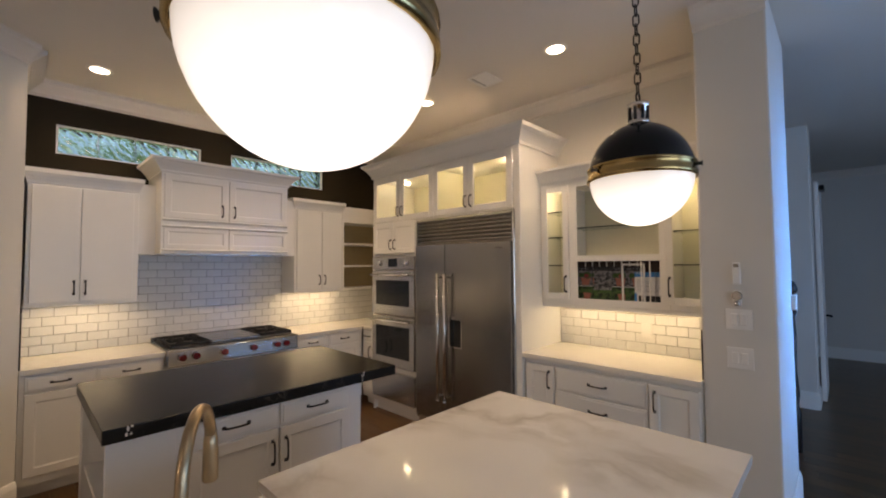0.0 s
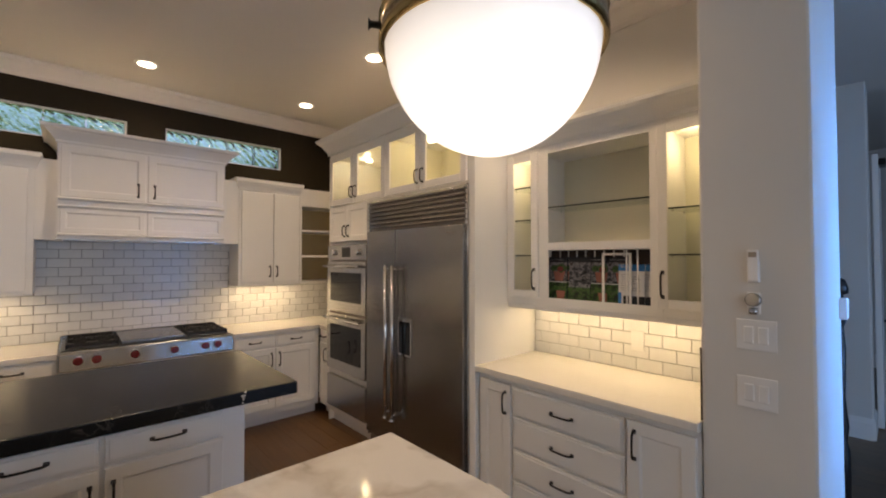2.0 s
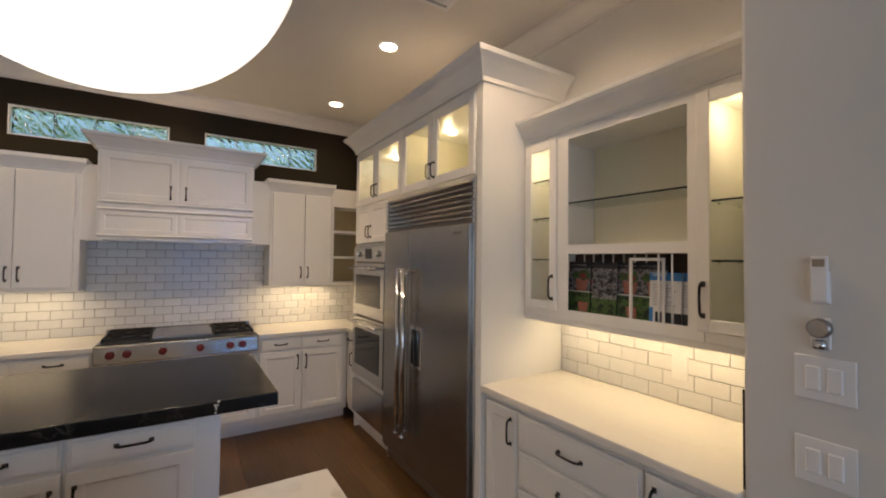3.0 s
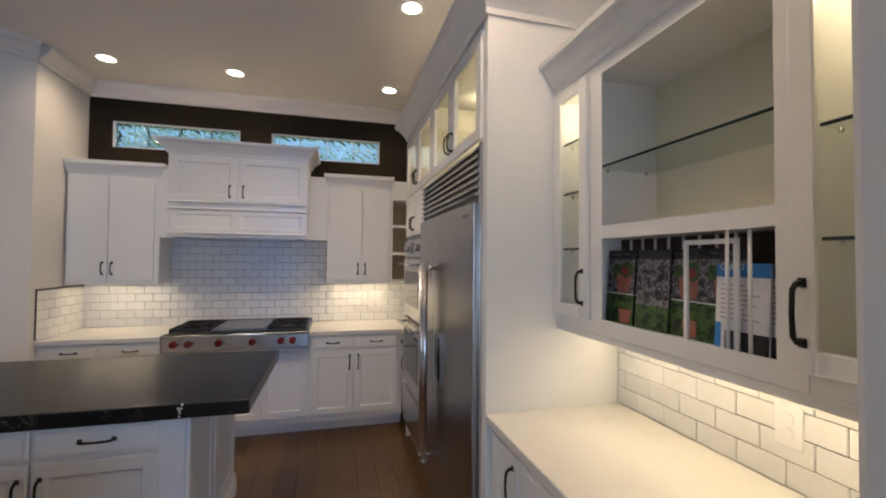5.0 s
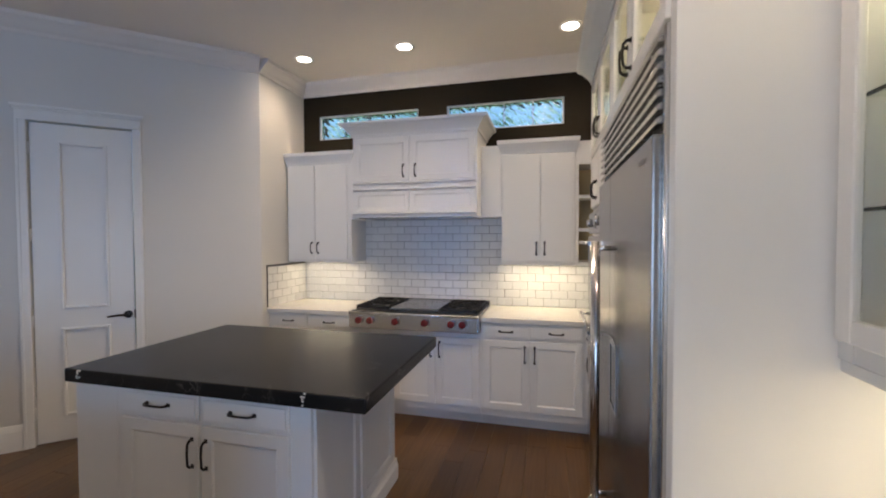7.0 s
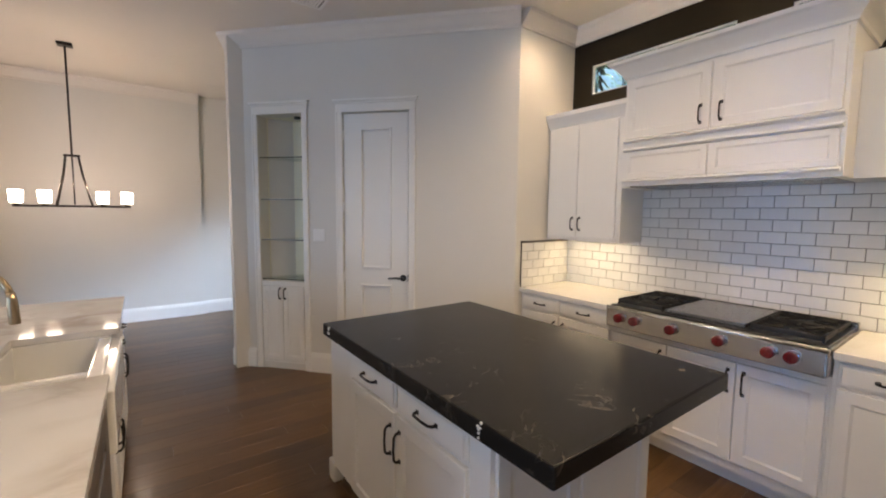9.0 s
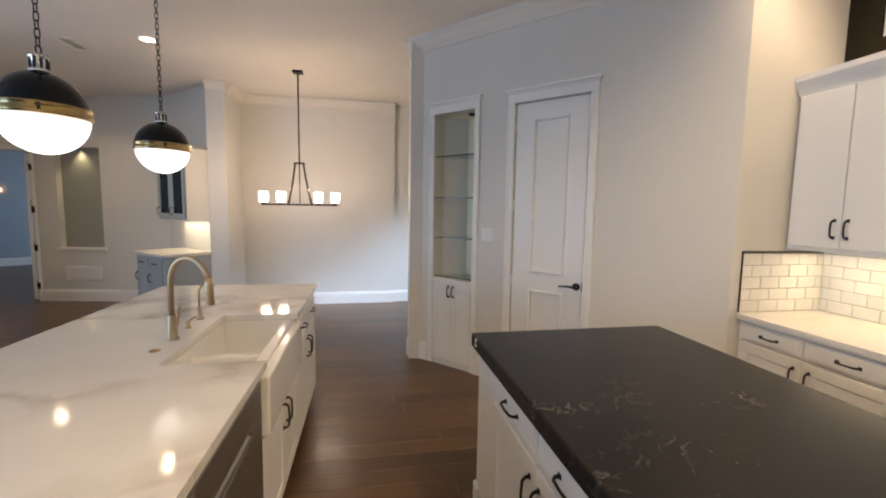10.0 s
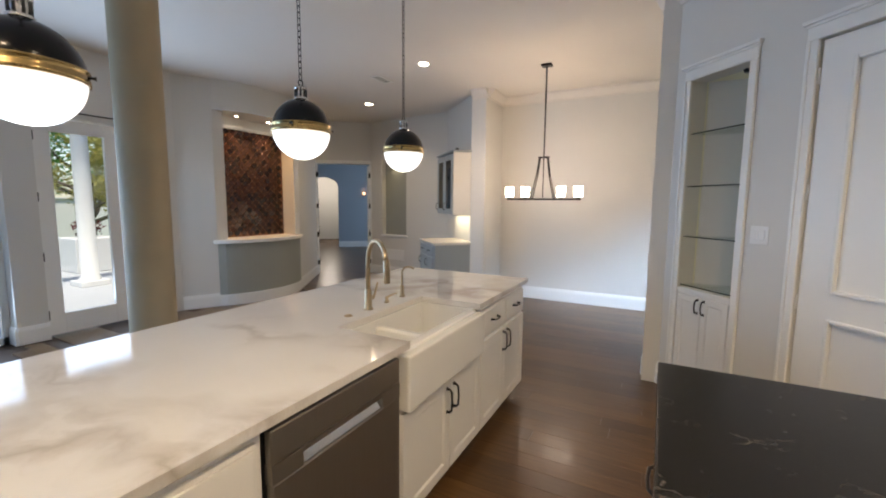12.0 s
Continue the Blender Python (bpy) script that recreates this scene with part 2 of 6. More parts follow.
def stone_slab(name, base, vein, rough, scale, width, strength, lowcut=0.46, patches=1.7, shine=0.5):
    """Polished stone: cloudy base, wandering veins."""
    m = material(name, base, rough, scale=1.4, vary=0.10, fine=40, bump=0, rvary=0.03, spec=shine)
    n, l = m.node_tree.nodes, m.node_tree.links
    b = n["Principled BSDF"]
    tc = n.new("ShaderNodeTexCoord")
    warp, wv = n.new("ShaderNodeTexNoise"), n.new("ShaderNodeVectorMath")
    warp.inputs["Scale"].default_value, warp.inputs["Detail"].default_value = 1.1, 6
    wv.operation = "MULTIPLY_ADD"
    wv.inputs[1].default_value = (1.1, 1.1, 1.1)
    l.new(tc.outputs["Object"], warp.inputs["Vector"])
    l.new(warp.outputs["Color"], wv.inputs[0])
    l.new(tc.outputs["Object"], wv.inputs[2])
    mp = n.new("ShaderNodeMapping")
    mp.inputs["Rotation"].default_value = (0, 0, radians(35))
    mp.inputs["Scale"].default_value = (1.0, 0.30, 1.0)
    l.new(wv.outputs["Vector"], mp.inputs["Vector"])
    vn = n.new("ShaderNodeTexNoise")
    vn.inputs["Scale"].default_value, vn.inputs["Detail"].default_value = scale, 7
    l.new(mp.outputs["Vector"], vn.inputs["Vector"])
    ramp = n.new("ShaderNodeValToRGB")
    e = ramp.color_ramp.elements
    e[0].position, e[0].color = 0.5 - width, (0, 0, 0, 1)
    e[1].position, e[1].color = 0.5, (1, 1, 1, 1)
    e2 = ramp.color_ramp.elements.new(0.5 + width)
    e2.color = (0, 0, 0, 1)
    l.new(vn.outputs["Fac"], ramp.inputs["Fac"])
    patch, pr, mul = n.new("ShaderNodeTexNoise"), n.new("ShaderNodeMapRange"), n.new("ShaderNodeMath")
    patch.inputs["Scale"].default_value = patches
    pr.inputs["From Min"].default_value, pr.inputs["From Max"].default_value = lowcut, lowcut + 0.2
    pr.inputs["To Max"].default_value = strength
    l.new(tc.outputs["Object"], patch.inputs["Vector"])
    l.new(patch.outputs["Fac"], pr.inputs["Value"])
    mul.operation = "MULTIPLY"
    l.new(pr.outputs["Result"], mul.inputs[0])
    l.new(ramp.outputs["Color"], mul.inputs[1])
    mx = n.new("ShaderNodeMix")
    mx.data_type = "RGBA"
    mx.inputs["B"].default_value = (*vein, 1)
    l.new(mul.outputs["Value"], mx.inputs["Factor"])
    l.new(b.inputs["Base Color"].links[0].from_socket, mx.inputs["A"])
    l.new(mx.outputs["Result"], b.inputs["Base Color"])
    return m


MARBLE = stone_slab("white_marble", (0.71, 0.69, 0.66), (0.34, 0.29, 0.235), 0.08, 2.2, 0.085, 0.72, 0.44)
QUARTZ = stone_slab("cream_quartz", (0.72, 0.69, 0.63), (0.62, 0.57, 0.48), 0.16, 4.0, 0.05, 0.4)
GRANITE = stone_slab("black_leathered_granite", (0.013, 0.012, 0.011), (0.20, 0.18, 0.155), 0.26, 11.0, 0.014, 0.60, 0.525, 6.0, 0.18)


def glass(name, color=(1, 1, 1), rough=0.0, ripple=0.0, scale=20.0):
    """Thin clear glass that lets light straight through and mirrors a little."""
    m = bpy.data.materials.new(name)
    m.use_nodes = True
    n, l = m.node_tree.nodes, m.node_tree.links
    n.remove(n["Principled BSDF"])
    tr, gl, lw, mx = n.new("ShaderNodeBsdfTransparent"), n.new("ShaderNodeBsdfGlossy"), n.new("ShaderNodeLayerWeight"), n.new("ShaderNodeMixShader")
    pw, ma = n.new("ShaderNodeMath"), n.new("ShaderNodeMath")
    pw.operation, ma.operation = "POWER", "MULTIPLY_ADD"
    pw.inputs[1].default_value, ma.inputs[1].default_value, ma.inputs[2].default_value = 4.0, 0.6, 0.03
    tr.inputs["Color"].default_value = (*color, 1)
    gl.inputs["Roughness"].default_value = max(rough, 0.02)
    if ripple:
        no, bp = n.new("ShaderNodeTexNoise"), n.new("ShaderNodeBump")
        no.inputs["Scale"].default_value = scale
        bp.inputs["Strength"].default_value = ripple
        l.new(no.outputs["Fac"], bp.inputs["Height"])
        l.new(bp.outputs["Normal"], gl.inputs["Normal"])
    l.new(lw.outputs["Facing"], pw.inputs[0])
    l.new(pw.outputs["Value"], ma.inputs[0])
    l.new(ma.outputs["Value"], mx.inputs["Fac"])
    l.new(tr.outputs["BSDF"], mx.inputs[1])
    l.new(gl.outputs["BSDF"], mx.inputs[2])
    l.new(mx.outputs["Shader"], n["Material Output"].inputs["Surface"])
    return m


CLEAR = glass("clear_glass", (0.97, 0.98, 0.97))
SEEDED = glass("seeded_glass", (0.95, 0.96, 0.93), 0.05, 0.5, 30)
SHELFGLASS = glass("green_shelf_glass", (0.92, 0.955, 0.93))
GLASSEDGE = material("shelf_glass_edge", (0.008, 0.022, 0.016), 0.1, scale=10, vary=0.1, bump=0)


def wavy_glass():
    m = bpy.data.materials.new("wavy_glass_block")
    m.use_nodes = True
    n, l = m.node_tree.nodes, m.node_tree.links
    b = n["Principled BSDF"]
    b.inputs["Base Color"].default_value = (0.72, 1.0, 0.95, 1)
    b.inputs["Transmission Weight"].default_value, b.inputs["Roughness"].default_value = 1.0, 0.06
    tc, w, bp = n.new("ShaderNodeTexCoord"), n.new("ShaderNodeTexWave"), n.new("ShaderNodeBump")
    w.inputs["Scale"].default_value, w.inputs["Distortion"].default_value = 7.5, 5
    w.bands_direction = "DIAGONAL"
    bp.inputs["Strength"].default_value, bp.inputs["Distance"].default_value = 1.0, 0.006
    l.new(tc.outputs["Object"], w.inputs["Vector"])
    l.new(w.outputs["Fac"], bp.inputs["Height"])
    l.new(bp.outputs["Normal"], b.inputs["Normal"])
    return m


WAVY = wavy_glass()


# ---- mesh helpers ----
def bx(bm, x0, y0, z0, x1, y1, z1, bev=0.0, seg=1):
    """Adds a box, its edges rounded by bev."""
    m = Matrix.Translation(((x0 + x1) / 2, (y0 + y1) / 2, (z0 + z1) / 2)) @ Matrix.Diagonal((abs(x1 - x0), abs(y1 - y0), abs(z1 - z0), 1))
    vs = bmesh.ops.create_cube(bm, size=1, matrix=m)["verts"]
    if bev:
        es = list({e for v in vs for e in v.link_edges})
        bmesh.ops.bevel(bm, geom=es, offset=bev, segments=seg, affect="EDGES", profile=0.6)
    return bm


def box(*a, **k):
    return bx(bmesh.new(), *a, **k)


def tube(bm, pts, r, n=8, closed=False, smooth=True):
    """A round bar along points; r may be a list."""
    pts = [Vector(p) for p in pts]
    rs = r if isinstance(r, (list, tuple)) else [r] * len(pts)
    rings = []
    up = Vector((0, 0, 1))
    last = None
    for i, p in enumerate(pts):
        if closed:
            d = pts[(i + 1) % len(pts)] - pts[i - 1]
        else:
            d = pts[min(i + 1, len(pts) - 1)] - pts[max(i - 1, 0)]
        d.normalize()
        if last is None:
            a = d.cross(up if abs(d.z) < 0.9 else Vector((1, 0, 0)))
        else:
            a = last - d * last.dot(d)
        a.normalize()
        last = a
        c = d.cross(a)
        rings.append([bm.verts.new(p + rs[i] * (math.cos(k * math.tau / n) * a + math.sin(k * math.tau / n) * c)) for k in range(n)])
    for i in range(len(rings) if closed else len(rings) - 1):
        q, s = rings[i], rings[(i + 1) % len(rings)]
        for k in range(n):
            f = bm.faces.new((q[k], q[(k + 1) % n], s[(k + 1) % n], s[k]))
            f.smooth = smooth
    if not closed:
        bm.faces.new(list(reversed(rings[0])))
        bm.faces.new(rings[-1])
    return bm


def lathe(bm, prof, n=24, cx=0.0, cy=0.0, smooth=True):
    """Turns a profile of (radius, height) round the upright axis."""
    rings = [[bm.verts.new((cx + r * math.cos(k * math.tau / n), cy + r * math.sin(k * math.tau / n), z)) for k in range(n)] if r > 1e-5 else [bm.verts.new((cx, cy, z))] for r, z in prof]
    for a, b in zip(rings, rings[1:]):
        for k in range(n):
            j = (k + 1) % n
            if len(a) == 1 and len(b) == 1:
                continue
            if len(a) == 1:
                f = bm.faces.new((a[0], b[j], b[k]))
            elif len(b) == 1:
                f = bm.faces.new((a[k], a[j], b[0]))
            else:
                f = bm.faces.new((a[k], a[j], b[j], b[k]))
            f.smooth = smooth
    bmesh.ops.recalc_face_normals(bm, faces=bm.faces[:])
    return bm


def prism(bm, poly, z0, z1):
    lo = [bm.verts.new((x, y, z0)) for x, y in poly]
    hi = [bm.verts.new((x, y, z1)) for x, y in poly]
    bm.faces.new(list(reversed(lo)))
    bm.faces.new(hi)
    for i in range(len(poly)):
        j = (i + 1) % len(poly)
        bm.faces.new((lo[i], lo[j], hi[j], hi[i]))
    bmesh.ops.recalc_face_normals(bm, faces=bm.faces[:])
    return bm


def moulding(bm, x0, x1, prof):
    """A profile of (y, z) points drawn along x; the ends closed."""
    a = [bm.verts.new((x0, y, z)) for y, z in prof]
    b = [bm.verts.new((x1, y, z)) for y, z in prof]
    for i in range(len(prof)):
        j = (i + 1) % len(prof)
        bm.faces.new((a[i], a[j], b[j], b[i]))
    bm.faces.new(list(reversed(a)))
    bm.faces.new(b)
    bmesh.ops.recalc_face_normals(bm, faces=bm.faces[:])
    return bm


def flare(bm, x0, y0, x1, y1, z0, prof, back=None):
    """A crown that goes round a box's left, front and right: prof is (out, up); y0 is the front."""
    rings = []
    for o, u in prof:
        yb = y1 if back is None else back
        rings.append([bm.verts.new(p) for p in ((x0 - o, yb, z0 + u), (x0 - o, y0 - o, z0 + u), (x1 + o, y0 - o, z0 + u), (x1 + o, yb, z0 + u))])
    for a, b in zip(rings, rings[1:]):
        for i in range(4):
            j = (i + 1) % 4
            bm.faces.new((a[i], a[j], b[j], b[i]))
    bm.faces.new(list(reversed(rings[0])))
    bm.faces.new(rings[-1])
    bmesh.ops.recalc_face_normals(bm, faces=bm.faces[:])
    return bm


def link(name, bm, mat):
    me = bpy.data.meshes.new(name)
    bm.to_mesh(me)
    bm.free()
    me.materials.append(mat)
    return new(name, me)


def part(name, bm, mat, parent, label=""):
    ob = link(name, bm, mat)
    ob.parent = parent
    if label:
        tagged(ob, label)
    return ob


def thing(name, label, category, m=None, group=""):
    ob = new(name)
    ob.empty_display_size = 0.1
    ob.matrix_world = m if m is not None else Matrix()
    return tagged(ob, label, category, group)


def single(name, bm, mat, label, category, m=None, group=""):
    ob = link(name, bm, mat)
    if m is not None:
        ob.matrix_world = m
    return tagged(ob, label, category, group)


def structure(name, bm, mat, label, category, m=None):
    ob = single(name, bm, mat, label, category, m)
    ob["kind"] = "structure"
    return ob


def along(p0, p1, z=0.0):
    """The frame of a wall seen from the room: x from p0 to p1, y into the wall."""
    return pose(p0[0], p0[1], z, 0, 0, math.degrees(math.atan2(p1[1] - p0[1], p1[0] - p0[0])))


def wall(name, p0, p1, z0, z1, thick, mat, label, openings=()):
    L = math.dist(p0, p1)
    bm = bmesh.new()
    s = 0.0
    for a, b, lo, hi in sorted(openings):
        if a > s:
            bx(bm, s, 0, z0, a, thick, z1)
        if lo > z0:
            bx(bm, a, 0, z0, b, thick, lo)
        if hi < z1:
            bx(bm, a, 0, hi, b, thick, z1)
        s = b
    if s < L:
        bx(bm, s, 0, z0, L, thick, z1)
    return structure(name, bm, mat, label, "wall", along(p0, p1))


BASE = [(0, 0), (-0.018, 0), (-0.018, 0.115), (-0.012, 0.135), (-0.006, 0.15), (0, 0.15)]
BASE = [(y, z * 1.27) for y, z in BASE]
CROWN = [(0, -0.13), (-0.012, -0.13), (-0.016, -0.105), (-0.04, -0.085), (-0.075, -0.045), (-0.095, -0.03), (-0.10, 0), (0, 0)]


def baseboard(p0, p1, spans=None):
    L = math.dist(p0, p1)
    for a, b in spans or ((0, L),):
        structure("baseboard", moulding(bmesh.new(), a, b, BASE), TRIM, "white painted baseboard along the wall foot", "baseboard", along(p0, p1))


def crown(p0, p1):
    structure("trim", moulding(bmesh.new(), 0, math.dist(p0, p1), [(y, z - 0.001) for y, z in CROWN]), CEILING, "painted crown moulding under the ceiling", "trim", along(p0, p1, CEIL))


def shaker(x0, z0, x1, z1, y=0.0, t=0.02, rail=0.058, flat=False):
    """A framed door with a sunk, bordered panel; its back lies at y."""
    f, e, s = y - t, 0.0025, 0.008
    if flat:
        return box(x0, f, z0, x1, y, z1, 0.004, 2)
    bm = bmesh.new()
    loops = []
    for o, d in ((0, y), (0, f + e), (e, f), (rail - 0.002, f), (rail, f + 0.002), (rail + s, f + 0.0075)):
        loops.append([bm.verts.new(p) for p in ((x0 + o, d, z0 + o), (x1 - o, d, z0 + o), (x1 - o, d, z1 - o), (x0 + o, d, z1 - o))])
    for a, b in zip(loops, loops[1:]):
        for k in range(4):
            j = (k + 1) % 4
            bm.faces.new((a[k], a[j], b[j], b[k]))
    bm.faces.new(loops[-1])
    bm.faces.new(list(reversed(loops[0])))
    bmesh.ops.recalc_face_normals(bm, faces=bm.faces[:])
    return bm


def raised(x0, z0, x1, z1, y=0.0, t=0.02):
    """A drawer front with a stepped edge."""
    bm = box(x0, y - t * 0.6, z0, x1, y, z1, 0.003)
    return bx(bm, x0 + 0.014, y - t, z0 + 0.014, x1 - 0.014, y - t * 0.6, z1 - 0.014, 0.004, 2)


def pull_mesh(L=0.10):
    """An arched bar pull that stands upright about its middle, its back at y = 0."""
    bm = bmesh.new()
    pts = [(0, 0, -L / 2), (0, -0.018, -L / 2 + 0.002), (0, -0.028, -L / 2 + 0.014), (0, -0.031, 0), (0, -0.028, L / 2 - 0.014), (0, -0.018, L / 2 - 0.002), (0, 0, L / 2)]
    tube(bm, pts, [0.0075, 0.006, 0.0055, 0.005, 0.0055, 0.006, 0.0075], 8)
    for z in (-L / 2, L / 2):
        bx(bm, -0.009, -0.004, z - 0.010, 0.009, 0, z + 0.010, 0.002)
    me = bpy.data.meshes.new("pull")
    bm.to_mesh(me)
    bm.free()
    me.materials.append(PULL)
    return me


PULL_MESH, PULL_LONG = pull_mesh(0.10), pull_mesh(0.125)


def pull(parent, x, z, y=-0.02, across=False, long=False):
    ob = new("handle", PULL_LONG if long else PULL_MESH)
    ob.parent = parent
    ob.matrix_basis = pose(x, y, z, 0, 90 if across else 0, 0)
    return tagged(ob, "dark bronze arched pull")


# ---- structure ----
A, B = (0.52, 4.70), (-1.60, 2.76)        # ends of the slanting pantry wall
DIAG = along(B, A)
DL = math.dist(A, B)
END = 0.09                                 # where the slanting wall stops
BE = (DIAG @ Vector((END, 0, 0))).xy.to_tuple()
structure("floor", bx(box(-12, -3.24, -0.12, 10.4, 5.6, -0.012), -12, -10, -0.12, -2.9, -3.24, -0.012), FLOORBASE, "dark subfloor under the wooden planks", "floor")
cb = bmesh.new()
bx(cb, -12, -3.24, CEIL, 10.6, 5.7, CEIL + 0.12)
bx(cb, -12, -10, CEIL, -2.9, -3.24, CEIL + 0.12)
structure("ceiling", cb, CEILING, "smooth off-white painted ceiling with downlights", "ceiling")

# north wall: glass block openings above the cabinets
WX0, WX1 = 0.52, 4.05
NORTH = 5.41
win = [(0.704, 1.817), (2.112, 3.225)]
wall("wall_north", (WX0, NORTH), (WX1, NORTH), 0, 2.40, 0.2, WALL, "cream painted wall behind the range and cabinets")
wall("wall_north_upper", (WX0, NORTH), (WX1, NORTH), 2.40, CEIL, 0.2, OLIVE, "dark olive painted wall band with two strip windows", [(a - WX0, b - WX0, 2.614, 2.868) for a, b in win])
wall("wall_alcove", (WX0, 4.70), (WX0, NORTH + 0.2), 0, CEIL, 0.16, WALL, "cream painted return wall beside the range counter")
wall("wall_pantry", BE, A, 0, CEIL, 0.14, WALL, "pale grey painted slanting wall with pantry door and display niche", [(0.426 - END, 0.890 - END, 0.06, 2.46), (1.290 - END, 1.924 - END, 0.0, 2.450)])
wall("wall_east", (4.05, NORTH + 0.2), (4.05, 1.245), 0, CEIL, 0.15, WALL, "cream painted wall above the tall cabinets")
structure("wall_pier", box(3.42, 0.88, 0, 4.32, 1.245, CEIL, 0.012, 2), WALL, "pale painted wall pier with light switches", "wall")
# hall beyond the pier
wall("wall_hall_end", (10.3, 5.0), (10.3, -3.0), 0, CEIL, 0.15, WALL, "pale wall at the end of the dim hall")
wall("wall_hall_north", (4.20, 3.2), (10.3, 3.2), 0, CEIL, 0.15, WALL, "pale wall on the far side of the hall")
structure("wall_hall_pier", box(6.72, 0.86, 0, 7.10, 1.30, CEIL, 0.008), WALL, "pale wall pier in the hall", "wall")
DX = -4.05
# garden side
GY = -2.95
wall("wall_south", (10.3, GY), (-0.83, GY), 0, CEIL, 0.30, WALL, "pale wall with a glazed garden door and windows",
     [(10.3 - 5.3, 10.3 - 3.3, 0.3, 2.4), (10.3 - 2.45, 10.3 - 0.86, 0.0, 2.40), (10.3 - 0.60, 10.3 + 0.70, 0.0, 2.42)])
wall("wall_south_slant", (-0.83, GY), (-1.24, -2.74), 0, CEIL, 0.2, WALL, "pale slanting wall between garden door and bar")
J0, J1 = (-4.02, -3.57), (-4.75, -2.70)    # jambs of the double doorway
wall("wall_bar_east", (-2.74, -2.70), J0, 0, CEIL, 0.15, WALL, "pale wall between the bar niche and the doorway")
wall("wall_doorway", J0, J1, 2.34, CEIL, 0.16, WALL, "pale wall above the double doorway")
N2 = (-4.45, -0.68)
wall("wall_niche", J1, N2, 0, CEIL, 0.16, WALL, "pale wall with a tall lit picture niche", [(0.35, 1.02, 0.86, 2.42)])
wall("wall_bar_back", N2, (-3.44, 0.33), 0, CEIL, 0.16, WALL, "pale wall behind the bar cabinets")
structure("wall_wing", prism(bmesh.new(), [(-3.40, 0.27), (-3.40, 0.50), (DX, 0.53), (-4.3, 0.52), (-4.3, 0.30), (-3.50, 0.28)], 0, CEIL), WALL, "pale wing wall between bar and dining space", "wall")
# dining space
wall("wall_dining", (DX, 0.53), (DX, 2.84), 0, CEIL, 0.16, WALL, "pale dining wall behind the chandelier")
wall("wall_dining_return", (DX - 0.06, 2.84), (DX - 0.06, 3.30), 0, CEIL, 0.16, WALL, "pale set-back strip of the dining wall")
wall("wall_dining_north", (DX - 0.32, 4.80), (B[0] - 0.10, 4.80), 0, CEIL, 0.2, WALL, "pale wall with a window onto the dining space", [(0.75, 2.35, 0.5, 2.5)])
wall("wall_dining_west", (DX - 0.06, 3.30), (DX - 0.06, 4.80), 0, CEIL, 0.16, WALL, "pale side wall of the dining bay")
wall("wall_dining_east", (BE[0], 4.80), BE, 0, CEIL, 0.14, WALL, "pale wall end beside the pantry wall")
# room behind the double doorway
FAR = along(J0, J1)
fb = bmesh.new()
bx(fb, -1.3, 5.6, 0, -0.75, 5.75, CEIL)
bx(fb, 0.25, 5.6, 0, 3.5, 5.75, CEIL)
bx(fb, -0.75, 5.6, 2.45, 0.25, 5.75, CEIL)
structure("wall_far_room", fb, BLUEWALL, "blue-grey wall of the room behind the doorway", "wall", FAR)
structure("wall_far_room_left", box(-1.4, 0.16, 0, -1.3, 9.0, CEIL), BLUEWALL, "blue-grey side wall of the far room", "wall", FAR)
structure("wall_far_room_right", box(3.5, 0.16, 0, 3.6, 9.0, CEIL), BLUEWALL, "blue-grey side wall of the far room", "wall", FAR)
point_lamp("far_hall_lamp", *(FAR @ Vector((-0.2, 7.4, 2.3))), 40, (1.0, 0.9, 0.8), 0.08)
structure("wall_far_hall", box(-1.4, 8.9, 0, 3.6, 9.0, CEIL), WALL, "pale wall seen through the far arch", "wall", FAR)
arch = bmesh.new()
pts = [(-0.75, 2.45), (0.25, 2.45)] + [(-0.25 + 0.5 * math.cos(math.pi * k / 12), 2.05 + 0.34 * math.sin(math.pi * k / 12)) for k in range(13)]
lo = [arch.verts.new((x, 5.6, z)) for x, z in pts]
hi = [arch.verts.new((x, 5.75, z)) for x, z in pts]
arch.faces.new(lo)
arch.faces.new(hi)
for k in range(len(pts)):
    arch.faces.new((lo[k], lo[(k + 1) % len(pts)], hi[(k + 1) % len(pts)], hi[k]))
bmesh.ops.recalc_face_normals(arch, faces=arch.faces[:])
structure("trim_far_arch", arch, BLUEWALL, "blue-grey arched head of the far opening", "arch", FAR)
for a, b in ((-1.3, -0.75), (0.25, 3.5)):
    structure("baseboard", moulding(bmesh.new(), a, b, BASE), TRIM, "white painted baseboard along the wall foot", "baseboard", FAR @ pose(0, 5.6, 0))

for p, q, sp in ((B, A, ((END, 0.36), (0.95, 1.225), (1.99, DL))), ((DX, 0.53), (DX, 2.84), None), ((DX - 0.06, 2.84), (DX - 0.06, 4.8), None), ((BE[0], 4.8), BE, None),
                 ((0.86, GY), (0.60, GY), None), ((-0.83, GY), (-1.24, -2.74), None), ((-2.74, -2.70), J0, None), (J1, N2, None),
                 ((-3.40, 0.28), (-3.40, 0.53), None), ((-3.40, 0.53), (DX, 0.53), None), ((3.42, 1.245), (3.42, 0.88), None), ((3.42, 0.88), (4.32, 0.88), None),
                 ((10.3, 3.0), (10.3, -2.9), None), ((6.72, 1.30), (6.72, 0.86), None), ((6.72, 0.86), (7.10, 0.86), None), ((0.86, GY - 0.3), (0.86, GY), None)):
    baseboard(p, q, sp)
